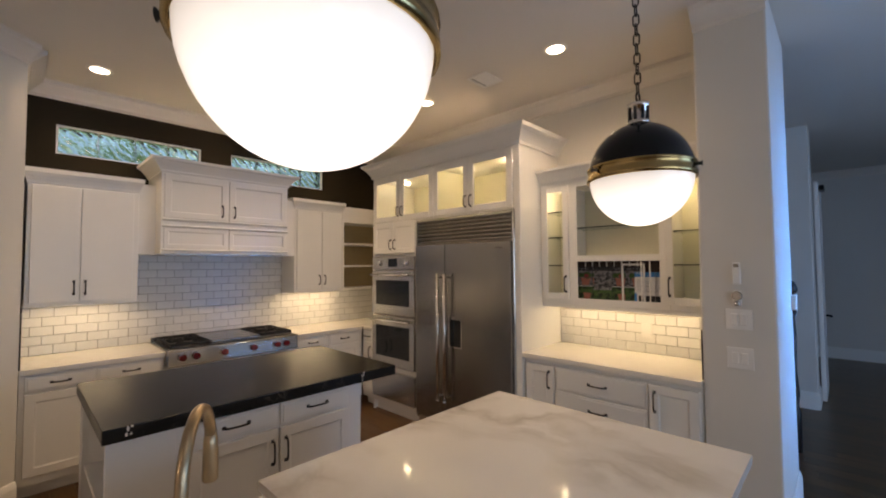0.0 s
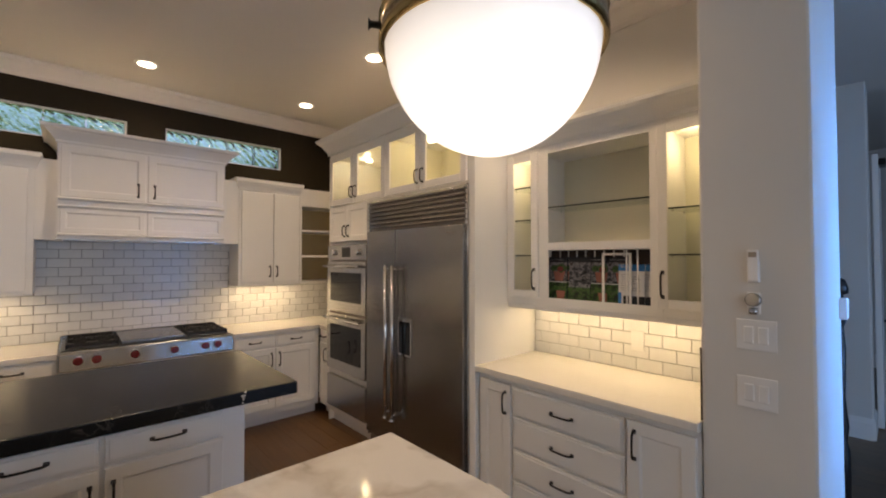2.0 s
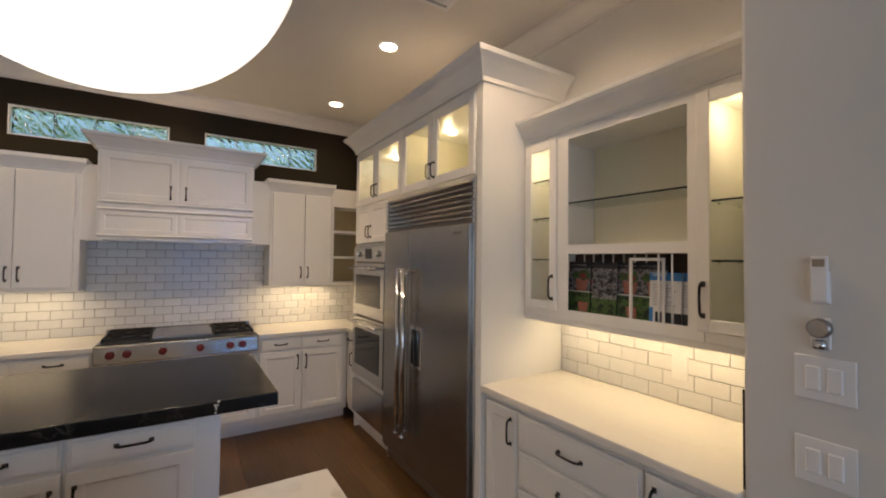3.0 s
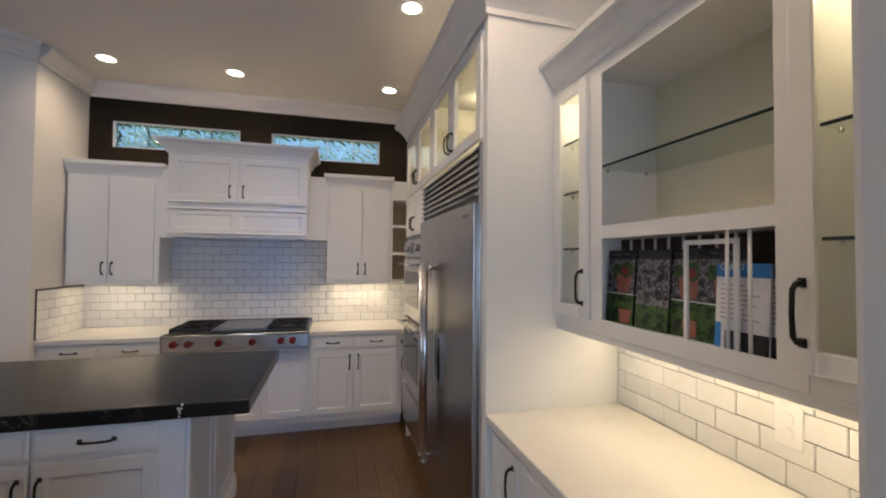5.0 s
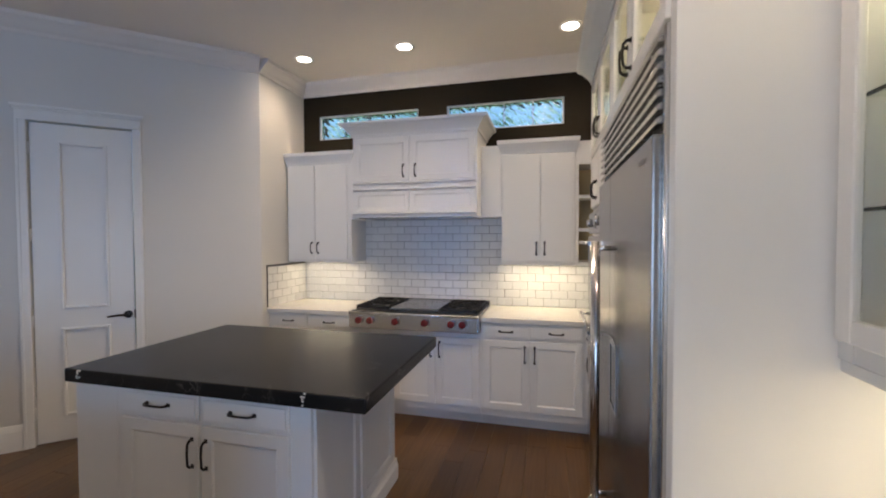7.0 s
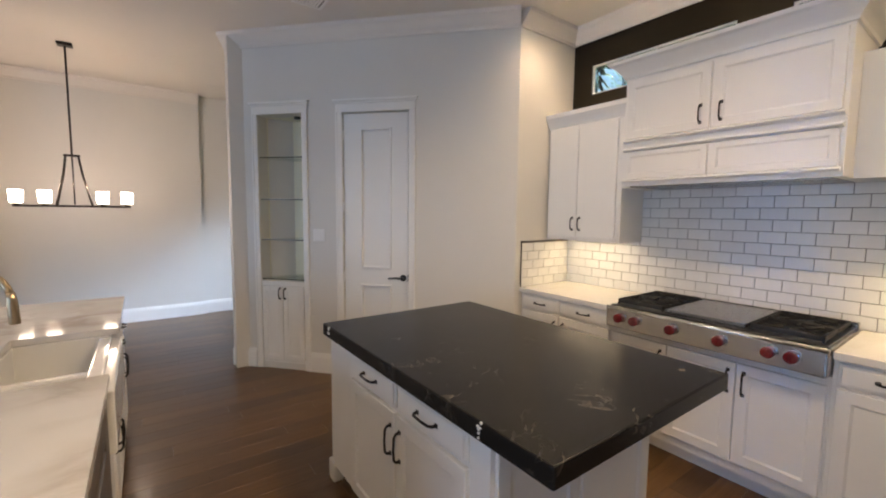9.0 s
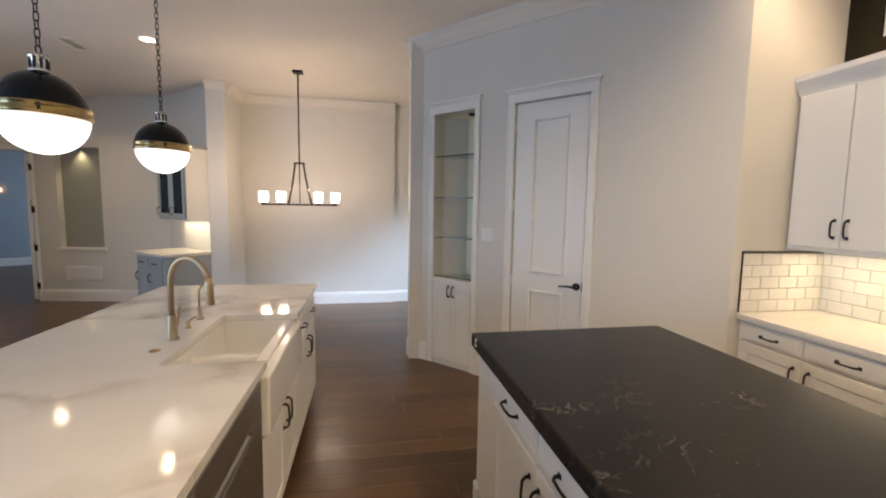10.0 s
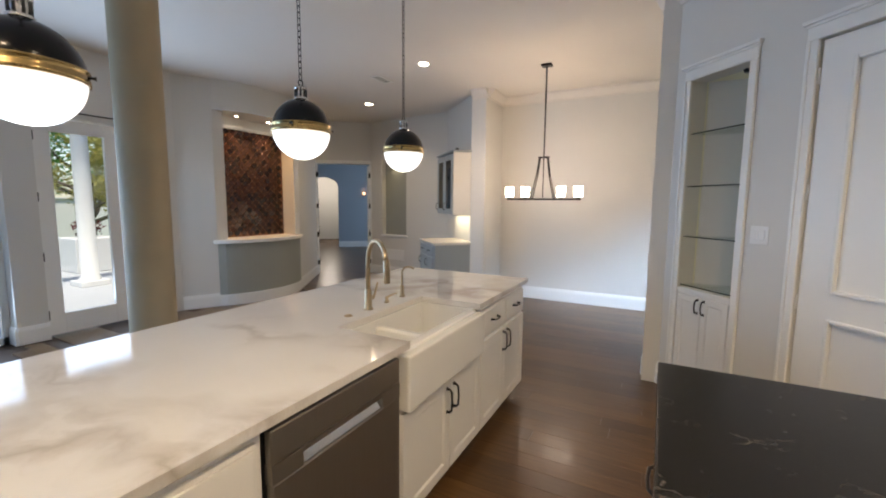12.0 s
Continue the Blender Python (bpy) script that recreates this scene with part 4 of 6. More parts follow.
# ---- marble island ----
MF = pose(2.30, 1.96, 0, 0, 0, 180)       # seen from the range side: x runs west
mi = thing("sink_island", "white painted island base with doors and a farmhouse sink", "kitchen island", MF)
part("end_unit", box(0.0, 0, 0.10, 0.53, 0.80, 0.904), CABINET, mi)
part("divider_panel", box(1.178, 0, 0.10, 1.206, 0.80, 0.904), CABINET, mi)
b = box(1.206, 0, 0.10, 2.045, 0.80, 0.628)
bx(b, 1.206, 0.44, 0.628, 2.045, 0.80, 0.904)
part("sink_unit", b, CABINET, mi)
part("drawer_unit", box(2.045, 0, 0.10, 2.935, 0.80, 0.904), CABINET, mi)
part("back_panel", box(0.534, 0.58, 0.10, 1.178, 0.80, 0.904), CABINET, mi)
part("plinth", box(0.02, 0.07, 0, 2.915, 0.76, 0.10), CABINET, mi)
for x0, x1, hx in ((1.215, 1.652, 1.618), (1.660, 2.062, 1.695)):
    f = part("door", shaker(x0, 0.115, x1, 0.615), CABINET, mi)
    pull(f, hx, 0.51, long=True)
for x0, x1, hx in ((2.075, 2.49, 2.457), (2.50, 2.922, 2.533)):
    f = part("drawer", raised(x0, 0.69, x1, 0.87), CABINET, mi)
    pull(f, (x0 + x1) / 2, 0.785, across=True)
    f = part("door", shaker(x0, 0.115, x1, 0.675), CABINET, mi)
    pull(f, hx, 0.58, long=True)
f = part("drawer", raised(0.03, 0.69, 0.51, 0.87), CABINET, mi)
pull(f, 0.27, 0.785, across=True, long=True)
f = part("door", shaker(0.03, 0.115, 0.51, 0.675), CABINET, mi)
pull(f, 0.07, 0.58, long=True)

SX0, SX1, SY0 = 0.305, 1.06, 1.60           # cut-out for the sink
mt = bmesh.new()
for q in ((-0.665, 0.87, SX0, 1.998), (SX1, 0.87, 2.368, 1.998), (SX0, 0.87, SX1, SY0)):
    prism(mt, [(q[0], q[1]), (q[2], q[1]), (q[2], q[3]), (q[0], q[3])], 0.906, 0.938)
bmesh.ops.remove_doubles(mt, verts=mt.verts[:], dist=1e-5)
single("island_top", mt, MARBLE, "polished white marble island top with grey veins", "countertop")

sk = thing("farmhouse_sink", "white fireclay double bowl farmhouse sink with apron front", "sink", Matrix())
ax0, ax1 = 0.262, 1.088
b = box(ax0, 1.945, 0.632, ax1, 2.012, 0.880, 0.012, 3)
part("apron", b, PORCELAIN, sk)
b = bmesh.new()
x0, x1, y0, y1, zt, zb = 0.28, 1.085, 1.575, 1.96, 0.903, 0.69
bx(b, x0, y0, zb, x1, y1 + 0.03, zb + 0.02)
bx(b, x0, y0, zb, x0 + 0.03, y1, zt, 0.006, 2)
bx(b, x1 - 0.03, y0, zb, x1, y1, zt, 0.006, 2)
bx(b, x0, y0, zb, x1, y0 + 0.03, zt, 0.006, 2)
part("bowl", b, PORCELAIN, sk)
part("rim", box(0.29, 1.915, 0.70, 1.075, 1.97, 0.893, 0.012, 3), PORCELAIN, sk)
b = box(0.735, 1.60, 0.70, 0.785, 1.93, 0.865, 0.02, 3)
part("divider", b, PORCELAIN, sk)
for dx in (0.55, 0.91):
    part("drain", lathe(bmesh.new(), [(0, 0.713), (0.035, 0.714), (0.042, 0.711), (0.045, 0.7101)], 18, dx, 1.76), CHROME, sk)

dw = thing("dishwasher", "dark steel dishwasher with a pocket handle", "dishwasher", MF @ pose(0.536, 0, 0))
part("body", box(0.004, 0.0, 0.11, 0.638, 0.57, 0.862), BLACK, dw)
b = bmesh.new()
bx(b, 0.006, -0.03, 0.12, 0.636, 0.0, 0.725, 0.004)
bx(b, 0.006, -0.03, 0.785, 0.636, 0.0, 0.888, 0.004)
bx(b, 0.006, -0.03, 0.725, 0.12, 0.0, 0.785)
bx(b, 0.522, -0.03, 0.725, 0.636, 0.0, 0.785)
bx(b, 0.12, -0.03, 0.768, 0.522, 0.0, 0.785)
part("front", b, DARKSTEEL, dw)
part("pocket_handle", moulding(bmesh.new(), 0.12, 0.522, [(-0.004, 0.725), (-0.022, 0.727), (-0.008, 0.766), (-0.004, 0.768)]), CHROME, dw, "bright steel pocket handle")
part("toe_panel", box(0.01, 0.03, 0.01, 0.632, 0.05, 0.105), BLACK, dw)

fc = thing("kitchen_faucet", "champagne nickel gooseneck faucet beside the sink", "faucet", pose(0.723, 1.515, 0.938))
part("base", lathe(bmesh.new(), [(0, 0), (0.027, 0), (0.027, 0.006), (0.020, 0.012), (0.019, 0.10), (0.015, 0.115)], 20), NICKEL, fc)
arc = [(0, 0, 0.10), (0, 0, 0.265)] + [(0.055 * (1 - math.cos(a)), 0.10 * (1 - math.cos(a)), 0.265 + 0.118 * math.sin(a)) for a in [math.pi * k / 14 for k in range(1, 14)]]
part("spout", tube(bmesh.new(), arc, 0.0125, 12), NICKEL, fc)
ex, ey, ez = arc[-1]
part("spray_head", tube(bmesh.new(), [(ex, ey, ez + 0.01), (ex + 0.001, ey + 0.003, ez - 0.02), (ex + 0.002, ey + 0.006, ez - 0.105), (ex + 0.002, ey + 0.006, ez - 0.11)], [0.0135, 0.016, 0.018, 0.016], 14), NICKEL, fc)
part("lever", tube(bmesh.new(), [(-0.015, 0, 0.055), (-0.045, 0.0, 0.06), (-0.055, 0.0, 0.075), (-0.085, 0.0, 0.135)], [0.011, 0.011, 0.007, 0.005], 10), NICKEL, fc)
sd = thing("soap_dispenser", "nickel side faucet with a slim curved spout", "soap dispenser", pose(0.37, 1.50, 0.938))
part("base", lathe(bmesh.new(), [(0, 0), (0.019, 0), (0.018, 0.008), (0.012, 0.016), (0.011, 0.06), (0.014, 0.07), (0.0, 0.072)], 16), NICKEL, sd)
part("spout", tube(bmesh.new(), [(0, 0, 0.06), (0, 0, 0.16), (-0.004, 0.012, 0.18), (-0.01, 0.03, 0.188), (-0.02, 0.055, 0.186), (-0.026, 0.07, 0.178)], 0.0055, 10), NICKEL, sd)
fv = thing("filter_tap", "small nickel lever tap on the marble", "tap", pose(0.545, 1.508, 0.938))
part("base", lathe(bmesh.new(), [(0, 0), (0.016, 0), (0.015, 0.006), (0.010, 0.014), (0.010, 0.035), (0, 0.037)], 14), NICKEL, fv)
part("lever", tube(bmesh.new(), [(0, 0, 0.03), (-0.06, 0.0, 0.036), (-0.10, 0.0, 0.034)], [0.006, 0.006, 0.005], 8), NICKEL, fv)
single("air_switch", lathe(bmesh.new(), [(0, 0.008), (0.012, 0.008), (0.013, 0.004), (0.021, 0.004), (0.023, 0.0)], 18), NICKEL, "round nickel air switch button on the marble", "button", pose(0.881, 1.511, 0.938))


# ---- lamps ----
def pendant(x, y):
    R, zc = 0.1565, 1.911
    p = thing("pendant_lamp", "black and brass globe pendant with white opal glass on a chain", "pendant lamp", pose(x, y, 0), "pendants over the island")
    part("glass_bowl", lathe(bmesh.new(), [(R * 0.985 * math.cos(a), zc - R * math.sin(a)) for a in [math.pi / 2 * k / 14 for k in range(15)]], 40), GLOBE, p, "glowing white opal glass bowl")
    part("dome", lathe(bmesh.new(), [(R * 0.99, zc + 0.02)] + [(R * math.cos(a), zc + 0.010 + R * 1.05 * math.sin(a)) for a in [math.radians(10 + 68 * k / 12) for k in range(13)]] + [(0.03, zc + 0.177)], 40), DOMEBLACK, p, "glossy black metal dome")
    band = part("band", lathe(bmesh.new(), [(R * 0.99, zc - 0.012), (R + 0.006, zc - 0.012), (R + 0.006, zc + 0.004), (R + 0.003, zc + 0.006), (R + 0.003, zc + 0.026), (R + 0.006, zc + 0.028), (R + 0.005, zc + 0.033), (R * 0.97, zc + 0.033)], 40), BRASS, p, "aged brass band")
    for k in range(3):
        a = math.tau * k / 3 + 0.5
        c, s = math.cos(a), math.sin(a)
        part("screw", tube(bmesh.new(), [(c * R, s * R, zc + 0.016), (c * (R + 0.016), s * (R + 0.016), zc + 0.016), (c * (R + 0.02), s * (R + 0.02), zc + 0.016)], [0.005, 0.005, 0.009], 8), BLACK, band)
    zt = zc + 0.174
    part("neck", lathe(bmesh.new(), [(0.034, zt), (0.036, zt + 0.006), (0.028, zt + 0.012), (0.027, zt + 0.05), (0.034, zt + 0.055), (0.034, zt + 0.066), (0.015, zt + 0.072), (0, zt + 0.073)], 20), CHROME, p, "polished nickel neck")
    for k in range(8):
        a = math.tau * k / 8
        part("neck_rib", tube(bmesh.new(), [(0.0285 * math.cos(a), 0.0285 * math.sin(a), zt + 0.012), (0.0285 * math.cos(a), 0.0285 * math.sin(a), zt + 0.052)], 0.0050, 6), BLACK, p, "black rib on the neck")
    part("loop", tube(bmesh.new(), [(0.016 * math.cos(a), 0, zt + 0.088 + 0.016 * math.sin(a)) for a in [math.tau * k / 12 for k in range(12)]], 0.0035, 6, True), PULL, p)
    ch = bmesh.new()
    z, k = zt + 0.100, 0
    while z < CEIL - 0.04:
        pts = [(0.0095 * math.cos(a), 0, z + 0.019 + (0.010 if math.sin(a) > 0 else -0.010) + 0.0095 * math.sin(a)) for a in [math.tau * (q + 0.5) / 10 for q in range(10)]]
        if k % 2:
            pts = [(0, u, w) for u, v, w in pts]
        tube(ch, pts, 0.0026, 5, True)
        z, k = z + 0.0325, k + 1
    part("chain", ch, PULL, p, "dark bronze chain")
    part("canopy", lathe(bmesh.new(), [(0.02, CEIL - 0.04), (0.03, CEIL - 0.03), (0.062, CEIL - 0.012), (0.064, CEIL - 0.001)], 24), PULL, p)
    return p


p1 = pendant(1.895, 1.073)
copy_thing(p1, pose(0.755, 1.085, 0.0))
copy_thing(p1, pose(-0.313, 1.063, 0.008))


def downlight(x, y):
    d = thing("downlight", "round recessed ceiling downlight with white rim", "downlight", pose(x, y, CEIL), "recessed downlights")
    part("rim", lathe(bmesh.new(), [(0.062, -0.004), (0.080, -0.008), (0.086, -0.001)], 28), TRIM, d)
    part("lens", lathe(bmesh.new(), [(0, -0.006), (0.045, -0.006), (0.064, -0.003)], 24), LIT, d, "glowing downlight lens")
    return d


d0 = downlight(*DOWNLIGHTS[0])
for q in DOWNLIGHTS[1:]:
    copy_thing(d0, pose(q[0], q[1], CEIL))


def air_vent(x, y, w, d):
    v = thing("ceiling_vent", "white slatted ceiling air vent", "air vent", pose(x, y, CEIL), "ceiling vents")
    part("backing", box(-w / 2 + 0.01, -d / 2 + 0.01, -0.004, w / 2 - 0.01, d / 2 - 0.01, -0.0005), GREYPAINT, v)
    f = bmesh.new()
    for q in ((-w / 2, -d / 2, w / 2, -d / 2 + 0.022), (-w / 2, d / 2 - 0.022, w / 2, d / 2), (-w / 2, -d / 2 + 0.022, -w / 2 + 0.022, d / 2 - 0.022), (w / 2 - 0.022, -d / 2 + 0.022, w / 2, d / 2 - 0.022)):
        bx(f, q[0], q[1], -0.012, q[2], q[3], -0.001, 0.002)
    part("frame", f, TRIM, v)
    n = int((d - 0.05) / 0.022)
    for k in range(n):
        y0 = -d / 2 + 0.03 + k * 0.022
        part("slat", moulding(bmesh.new(), -w / 2 + 0.022, w / 2 - 0.022, [(y0, -0.004), (y0 + 0.012, -0.011), (y0 + 0.014, -0.010), (y0 + 0.003, -0.003)]), TRIM, v)


air_vent(3.22, 2.74, 0.24, 0.20)
air_vent(-2.31, -0.60, 0.34, 0.16)
air_vent(-0.36, 3.26, 0.20, 0.24)

ch = thing("chandelier", "black iron linear chandelier with glowing glass shades over the dining space", "chandelier", pose(-2.70, 1.565, 0))
part("canopy", box(-0.05, -0.06, CEIL - 0.03, 0.05, 0.06, CEIL - 0.001, 0.006, 2), PULL, ch)
part("stem", tube(bmesh.new(), [(0, 0, 2.10), (0, 0, CEIL - 0.02)], 0.009, 10), PULL, ch)
part("hub", box(-0.03, -0.065, 2.085, 0.03, 0.065, 2.105, 0.004), PULL, ch)
f = bmesh.new()
for sx in (0.0,):
    bx(f, sx - 0.012, -0.46, 1.570, sx + 0.010, 0.46, 1.592, 0.003)
for sy in (-0.15, 0.13):
    bx(f, -0.05, sy, 1.572, 0.05, sy + 0.02, 1.590, 0.003)
part("frame", f, PULL, ch)
for sx in (-1, 1):
    for sy in (-1, 1):
        part("arm", tube(bmesh.new(), [(sx * 0.02, sy * 0.05, 2.09), (sx * 0.03, sy * 0.075, 1.9), (sx * 0.045, sy * 0.14, 1.585)], 0.008, 8), PULL, ch)
part("centre_rod", tube(bmesh.new(), [(0, 0, 1.60), (0, 0, 2.09)], 0.007, 8), PULL, ch)
for sy in (-0.43, -0.225, 0.225, 0.43):
    for sx in (0.0,):
        part("glass_shade", lathe(bmesh.new(), [(0, 1.612), (0.044, 1.612), (0.050, 1.618), (0.054, 1.735), (0.051, 1.735), (0.046, 1.625), (0, 1.620)], 20, sx, sy), SHADE, ch, "glowing frosted glass shade")
        part("cup", lathe(bmesh.new(), [(0, 1.590), (0.022, 1.592), (0.028, 1.600), (0.03, 1.612), (0, 1.612)], 16, sx, sy), PULL, ch)


# ---- pantry wall ----
pd = tagged(new("door_1"), "white two-panel pantry door, closed, with black lever", "door", kind="structure")
pd.matrix_world = DIAG
x0, x1, zt, yf = 1.300, 1.912, 2.44, 0.014
b = bmesh.new()
for q in ((x0, 0.01, x0 + 0.155, zt), (x1 - 0.155, 0.01, x1, zt), (x0 + 0.155, zt - 0.13, x1 - 0.155, zt), (x0 + 0.155, 0.01, x1 - 0.155, 0.20), (x0 + 0.155, 0.885, x1 - 0.155, 1.03)):
    bx(b, q[0], yf, q[1], q[2], yf + 0.04, q[3])
bx(b, x0 + 0.155, yf + 0.016, 0.20, x1 - 0.155, yf + 0.03, zt - 0.13)
part("leaf", b, TRIM, pd)
for z0, z1 in ((0.20, 0.885), (1.03, zt - 0.13)):
    f = bmesh.new()
    for q in ((x0 + 0.155, z0, x0 + 0.177, z1), (x1 - 0.177, z0, x1 - 0.155, z1), (x0 + 0.177, z0, x1 - 0.177, z0 + 0.022), (x0 + 0.177, z1 - 0.022, x1 - 0.177, z1)):
        bx(f, q[0], yf - 0.015, q[1], q[2], yf + 0.018, q[3], 0.008, 2)
    part("panel_moulding", f, TRIM, pd)
lv = tube(bmesh.new(), [(x1 - 0.042, yf, 0.955), (x1 - 0.042, yf - 0.012, 0.955)], 0.030, 18)
tube(lv, [(x1 - 0.042, yf - 0.01, 0.955), (x1 - 0.042, yf - 0.05, 0.955)], 0.010, 10)
tube(lv, [(x1 - 0.050, yf - 0.05, 0.955), (x1 - 0.10, yf - 0.052, 0.957), (x1 - 0.17, yf - 0.048, 0.950)], [0.010, 0.009, 0.007], 10)
part("door_handle", lv, PULL, pd, "dark bronze lever handle")
part("latch_plate", box(x1 - 0.002, yf - 0.004, 0.92, x1 + 0.010, yf + 0.002, 0.99, 0.001), PULL, pd)
for z in (0.25, 0.95, 1.6, 2.25):
    part("hinge", tube(bmesh.new(), [(x0 - 0.006, yf - 0.004, z - 0.045), (x0 - 0.006, yf - 0.004, z + 0.045)], 0.006, 8), TRIM, pd)


def casing(name, x0, x1, z0, z1, label, m=DIAG, w=0.075, head=True, foot=False):
    c = tagged(new(name), label, "trim", kind="structure")
    c.matrix_world = m
    b = bmesh.new()
    for a, o in ((x0 - w, 1), (x1, -1)):
        bx(b, a, -0.016, z0, a + w, 0.0, z1 + (w if not head else 0.0), 0.003)
        e = a if o == 1 else a + w - 0.02
        bx(b, e, -0.024, z0, e + 0.02, -0.016, z1, 0.003)
    part("jamb_casing", b, TRIM, c)
    b = box(x0 - w, -0.018, z1, x1 + w, 0.0, z1 + 0.075, 0.003)
    bx(b, x0 - w - 0.008, -0.028, z1 + 0.075, x1 + w + 0.008, 0, z1 + 0.09, 0.003)
    bx(b, x0 - w - 0.02, -0.042, z1 + 0.09, x1 + w + 0.02, 0, z1 + 0.112, 0.006, 2)
    part("head_casing", b, TRIM, c)
    if foot:
        part("sill", box(x0 - w, -0.03, z0 - 0.03, x1 + w, 0.0, z0, 0.004), TRIM, c)
    return c


casing("trim_door", 1.290, 1.924, 0.0, 2.450, "white moulded casing round the pantry door", w=0.06)
casing("trim_niche", 0.426, 0.890, 0.0, 2.46, "white moulded casing round the display niche", w=0.055)
ni = thing("display_niche", "built-in white display niche with glass shelves above two small doors", "cabinet", DIAG)
b = box(0.406, 0.02, 0.06, 0.424, 0.34, 2.47)
bx(b, 0.892, 0.02, 0.06, 0.91, 0.34, 2.47)
bx(b, 0.424, 0.02, 2.462, 0.892, 0.34, 2.48)
part("lining", b, NICHELINING, ni, "cream niche lining")
part("back", box(0.406, 0.34, 0.06, 0.91, 0.355, 2.48), NICHELINING, ni)
b = box(0.428, 0.004, 0.06, 0.888, 0.33, 0.84)
bx(b, 0.428, -0.012, 0.84, 0.888, 0.335, 0.875, 0.004)
part("cupboard", b, CABINET, ni)
for a, c, hx in ((0.436, 0.655, 0.630), (0.661, 0.880, 0.686)):
    f = part("door", shaker(a, 0.09, c, 0.825, y=0.004, t=0.016, rail=0.045), CABINET, ni)
    pull(f, hx, 0.755, -0.012)
for z in (0.885, 1.27, 1.66, 2.06):
    sh = part("glass_shelf", box(0.426, 0.024, z, 0.890, 0.33, z + 0.008), SHELFGLASS, ni, "green-edged glass shelf")
    sh.visible_shadow = False
    part("edge", box(0.426, 0.020, z, 0.890, 0.024, z + 0.008), GLASSEDGE, sh)
part("puck_light", lathe(bmesh.new(), [(0, 2.44), (0.030, 2.44), (0.034, 2.461)], 16, 0.76, 0.14), BLACK, ni, "small black puck light, off")


def switch_plate(m, w, h, n, label, group="switches"):
    s = thing("light_switch", label, "switch", m, group)
    part("plate", box(-w / 2, -0.006, -h / 2, w / 2, 0, h / 2, 0.003, 2), PLASTIC, s)
    for k in range(n):
        cx = (k - (n - 1) / 2) * 0.046
        part("rocker", box(cx - 0.016, -0.011, -0.033, cx + 0.016, -0.004, 0.033, 0.003), PLASTIC, s)
    return s


PIER = pose(3.42, 1.245, 0, 0, 0, -90)
switch_plate(PIER @ pose(0.190, 0, 1.307), 0.128, 0.118, 2, "white double rocker switch plate on the pier")
switch_plate(PIER @ pose(0.189, 0, 1.084), 0.128, 0.122, 2, "white double rocker switch plate on the pier")
switch_plate(DIAG @ pose(1.045, 0, 1.33), 0.118, 0.118, 2, "white double rocker switch plate beside the niche")
rm = thing("wall_remote", "slim white remote in a wall holder", "remote control", PIER @ pose(0.186, 0, 1.575))
part("holder", box(-0.020, -0.010, -0.066, 0.020, 0, 0.02, 0.003), PLASTIC, rm)
part("body", box(-0.018, -0.022, -0.060, 0.018, -0.008, 0.062, 0.004, 2), PLASTIC, rm)
part("screen", box(-0.013, -0.0235, 0.034, 0.013, -0.0215, 0.054), DARKSTEEL, rm, "small grey display")
kd = thing("wall_dimmer", "round steel dimmer dial on a white base", "dimmer", PIER @ pose(0.184, 0, 1.432))
part("base", box(-0.022, -0.006, -0.045, 0.022, 0, 0.04, 0.003), PLASTIC, kd)
part("dial", tube(bmesh.new(), [(0, -0.005, 0.012), (0, -0.022, 0.012), (0, -0.026, 0.012)], [0.027, 0.026, 0.022], 24), STEEL, kd, "brushed steel dial")
part("stem", tube(bmesh.new(), [(0, -0.008, -0.02), (0, -0.012, -0.045)], [0.015, 0.017], 14), CHROME, kd)
th = thing("thermostat", "white plastic wall thermostat on the pier side", "thermostat", pose(4.25, 0.88, 1.36))
part("body", box(-0.045, -0.03, -0.05, 0.045, 0, 0.05, 0.006, 2), PLASTIC, th)
ol = thing("wall_outlet", "white double power outlet on the tiled backsplash", "outlet", pose(4.0395, 1.765, 1.10, 0, 0, -90))
part("plate", box(-0.039, -0.007, -0.060, 0.039, 0, 0.060, 0.003, 2), PLASTIC, ol)
for z in (-0.022, 0.022):
    part("socket", tube(bmesh.new(), [(0, -0.006, z), (0, -0.0095, z)], 0.017, 16), PLASTIC, ol)


# ---- glass block windows ----
for k, (a, b) in enumerate(win):
    w = tagged(new("window_%d" % (k + 1)), "glass block strip window in the dark wall", "window", kind="structure")
    w.location = (a, NORTH, 2.614)
    f = bmesh.new()
    W, H = b - a, 0.254
    for q in ((0, 0, W, 0.012), (0, H - 0.012, W, H), (0, 0.012, 0.012, H - 0.012), (W - 0.012, 0.012, W, H - 0.012)):
        bx(f, q[0], 0.02, q[1], q[2], 0.12, q[3])
    part("window_frame", f, TRIM, w)
    n = 4
    s = (W - 0.024) / n
    for j in range(n):
        ob = part("glass_block", box(0.012 + j * s + 0.005, 0.03, 0.014, 0.012 + (j + 1) * s - 0.005, 0.11, H - 0.014, 0.012, 3), WAVY, w)
        ob.visible_shadow = False

COPPERGROUT = material("copper_grout", (0.20, 0.085, 0.04), 0.45, 0.3, scale=20, vary=0.3)

# ---- bar niche and living side ----
P0, P1 = (-1.24, -2.74), (-2.74, -2.70)
BAR = along(P0, P1)
BL = math.dist(P0, P1)


def bow(n, depth, x0=0.0, x1=BL, y=0.0):
    return [(x0 + (x1 - x0) * k / n, y - depth * math.sin(math.pi * k / n) ** 0.7) for k in range(n + 1)]


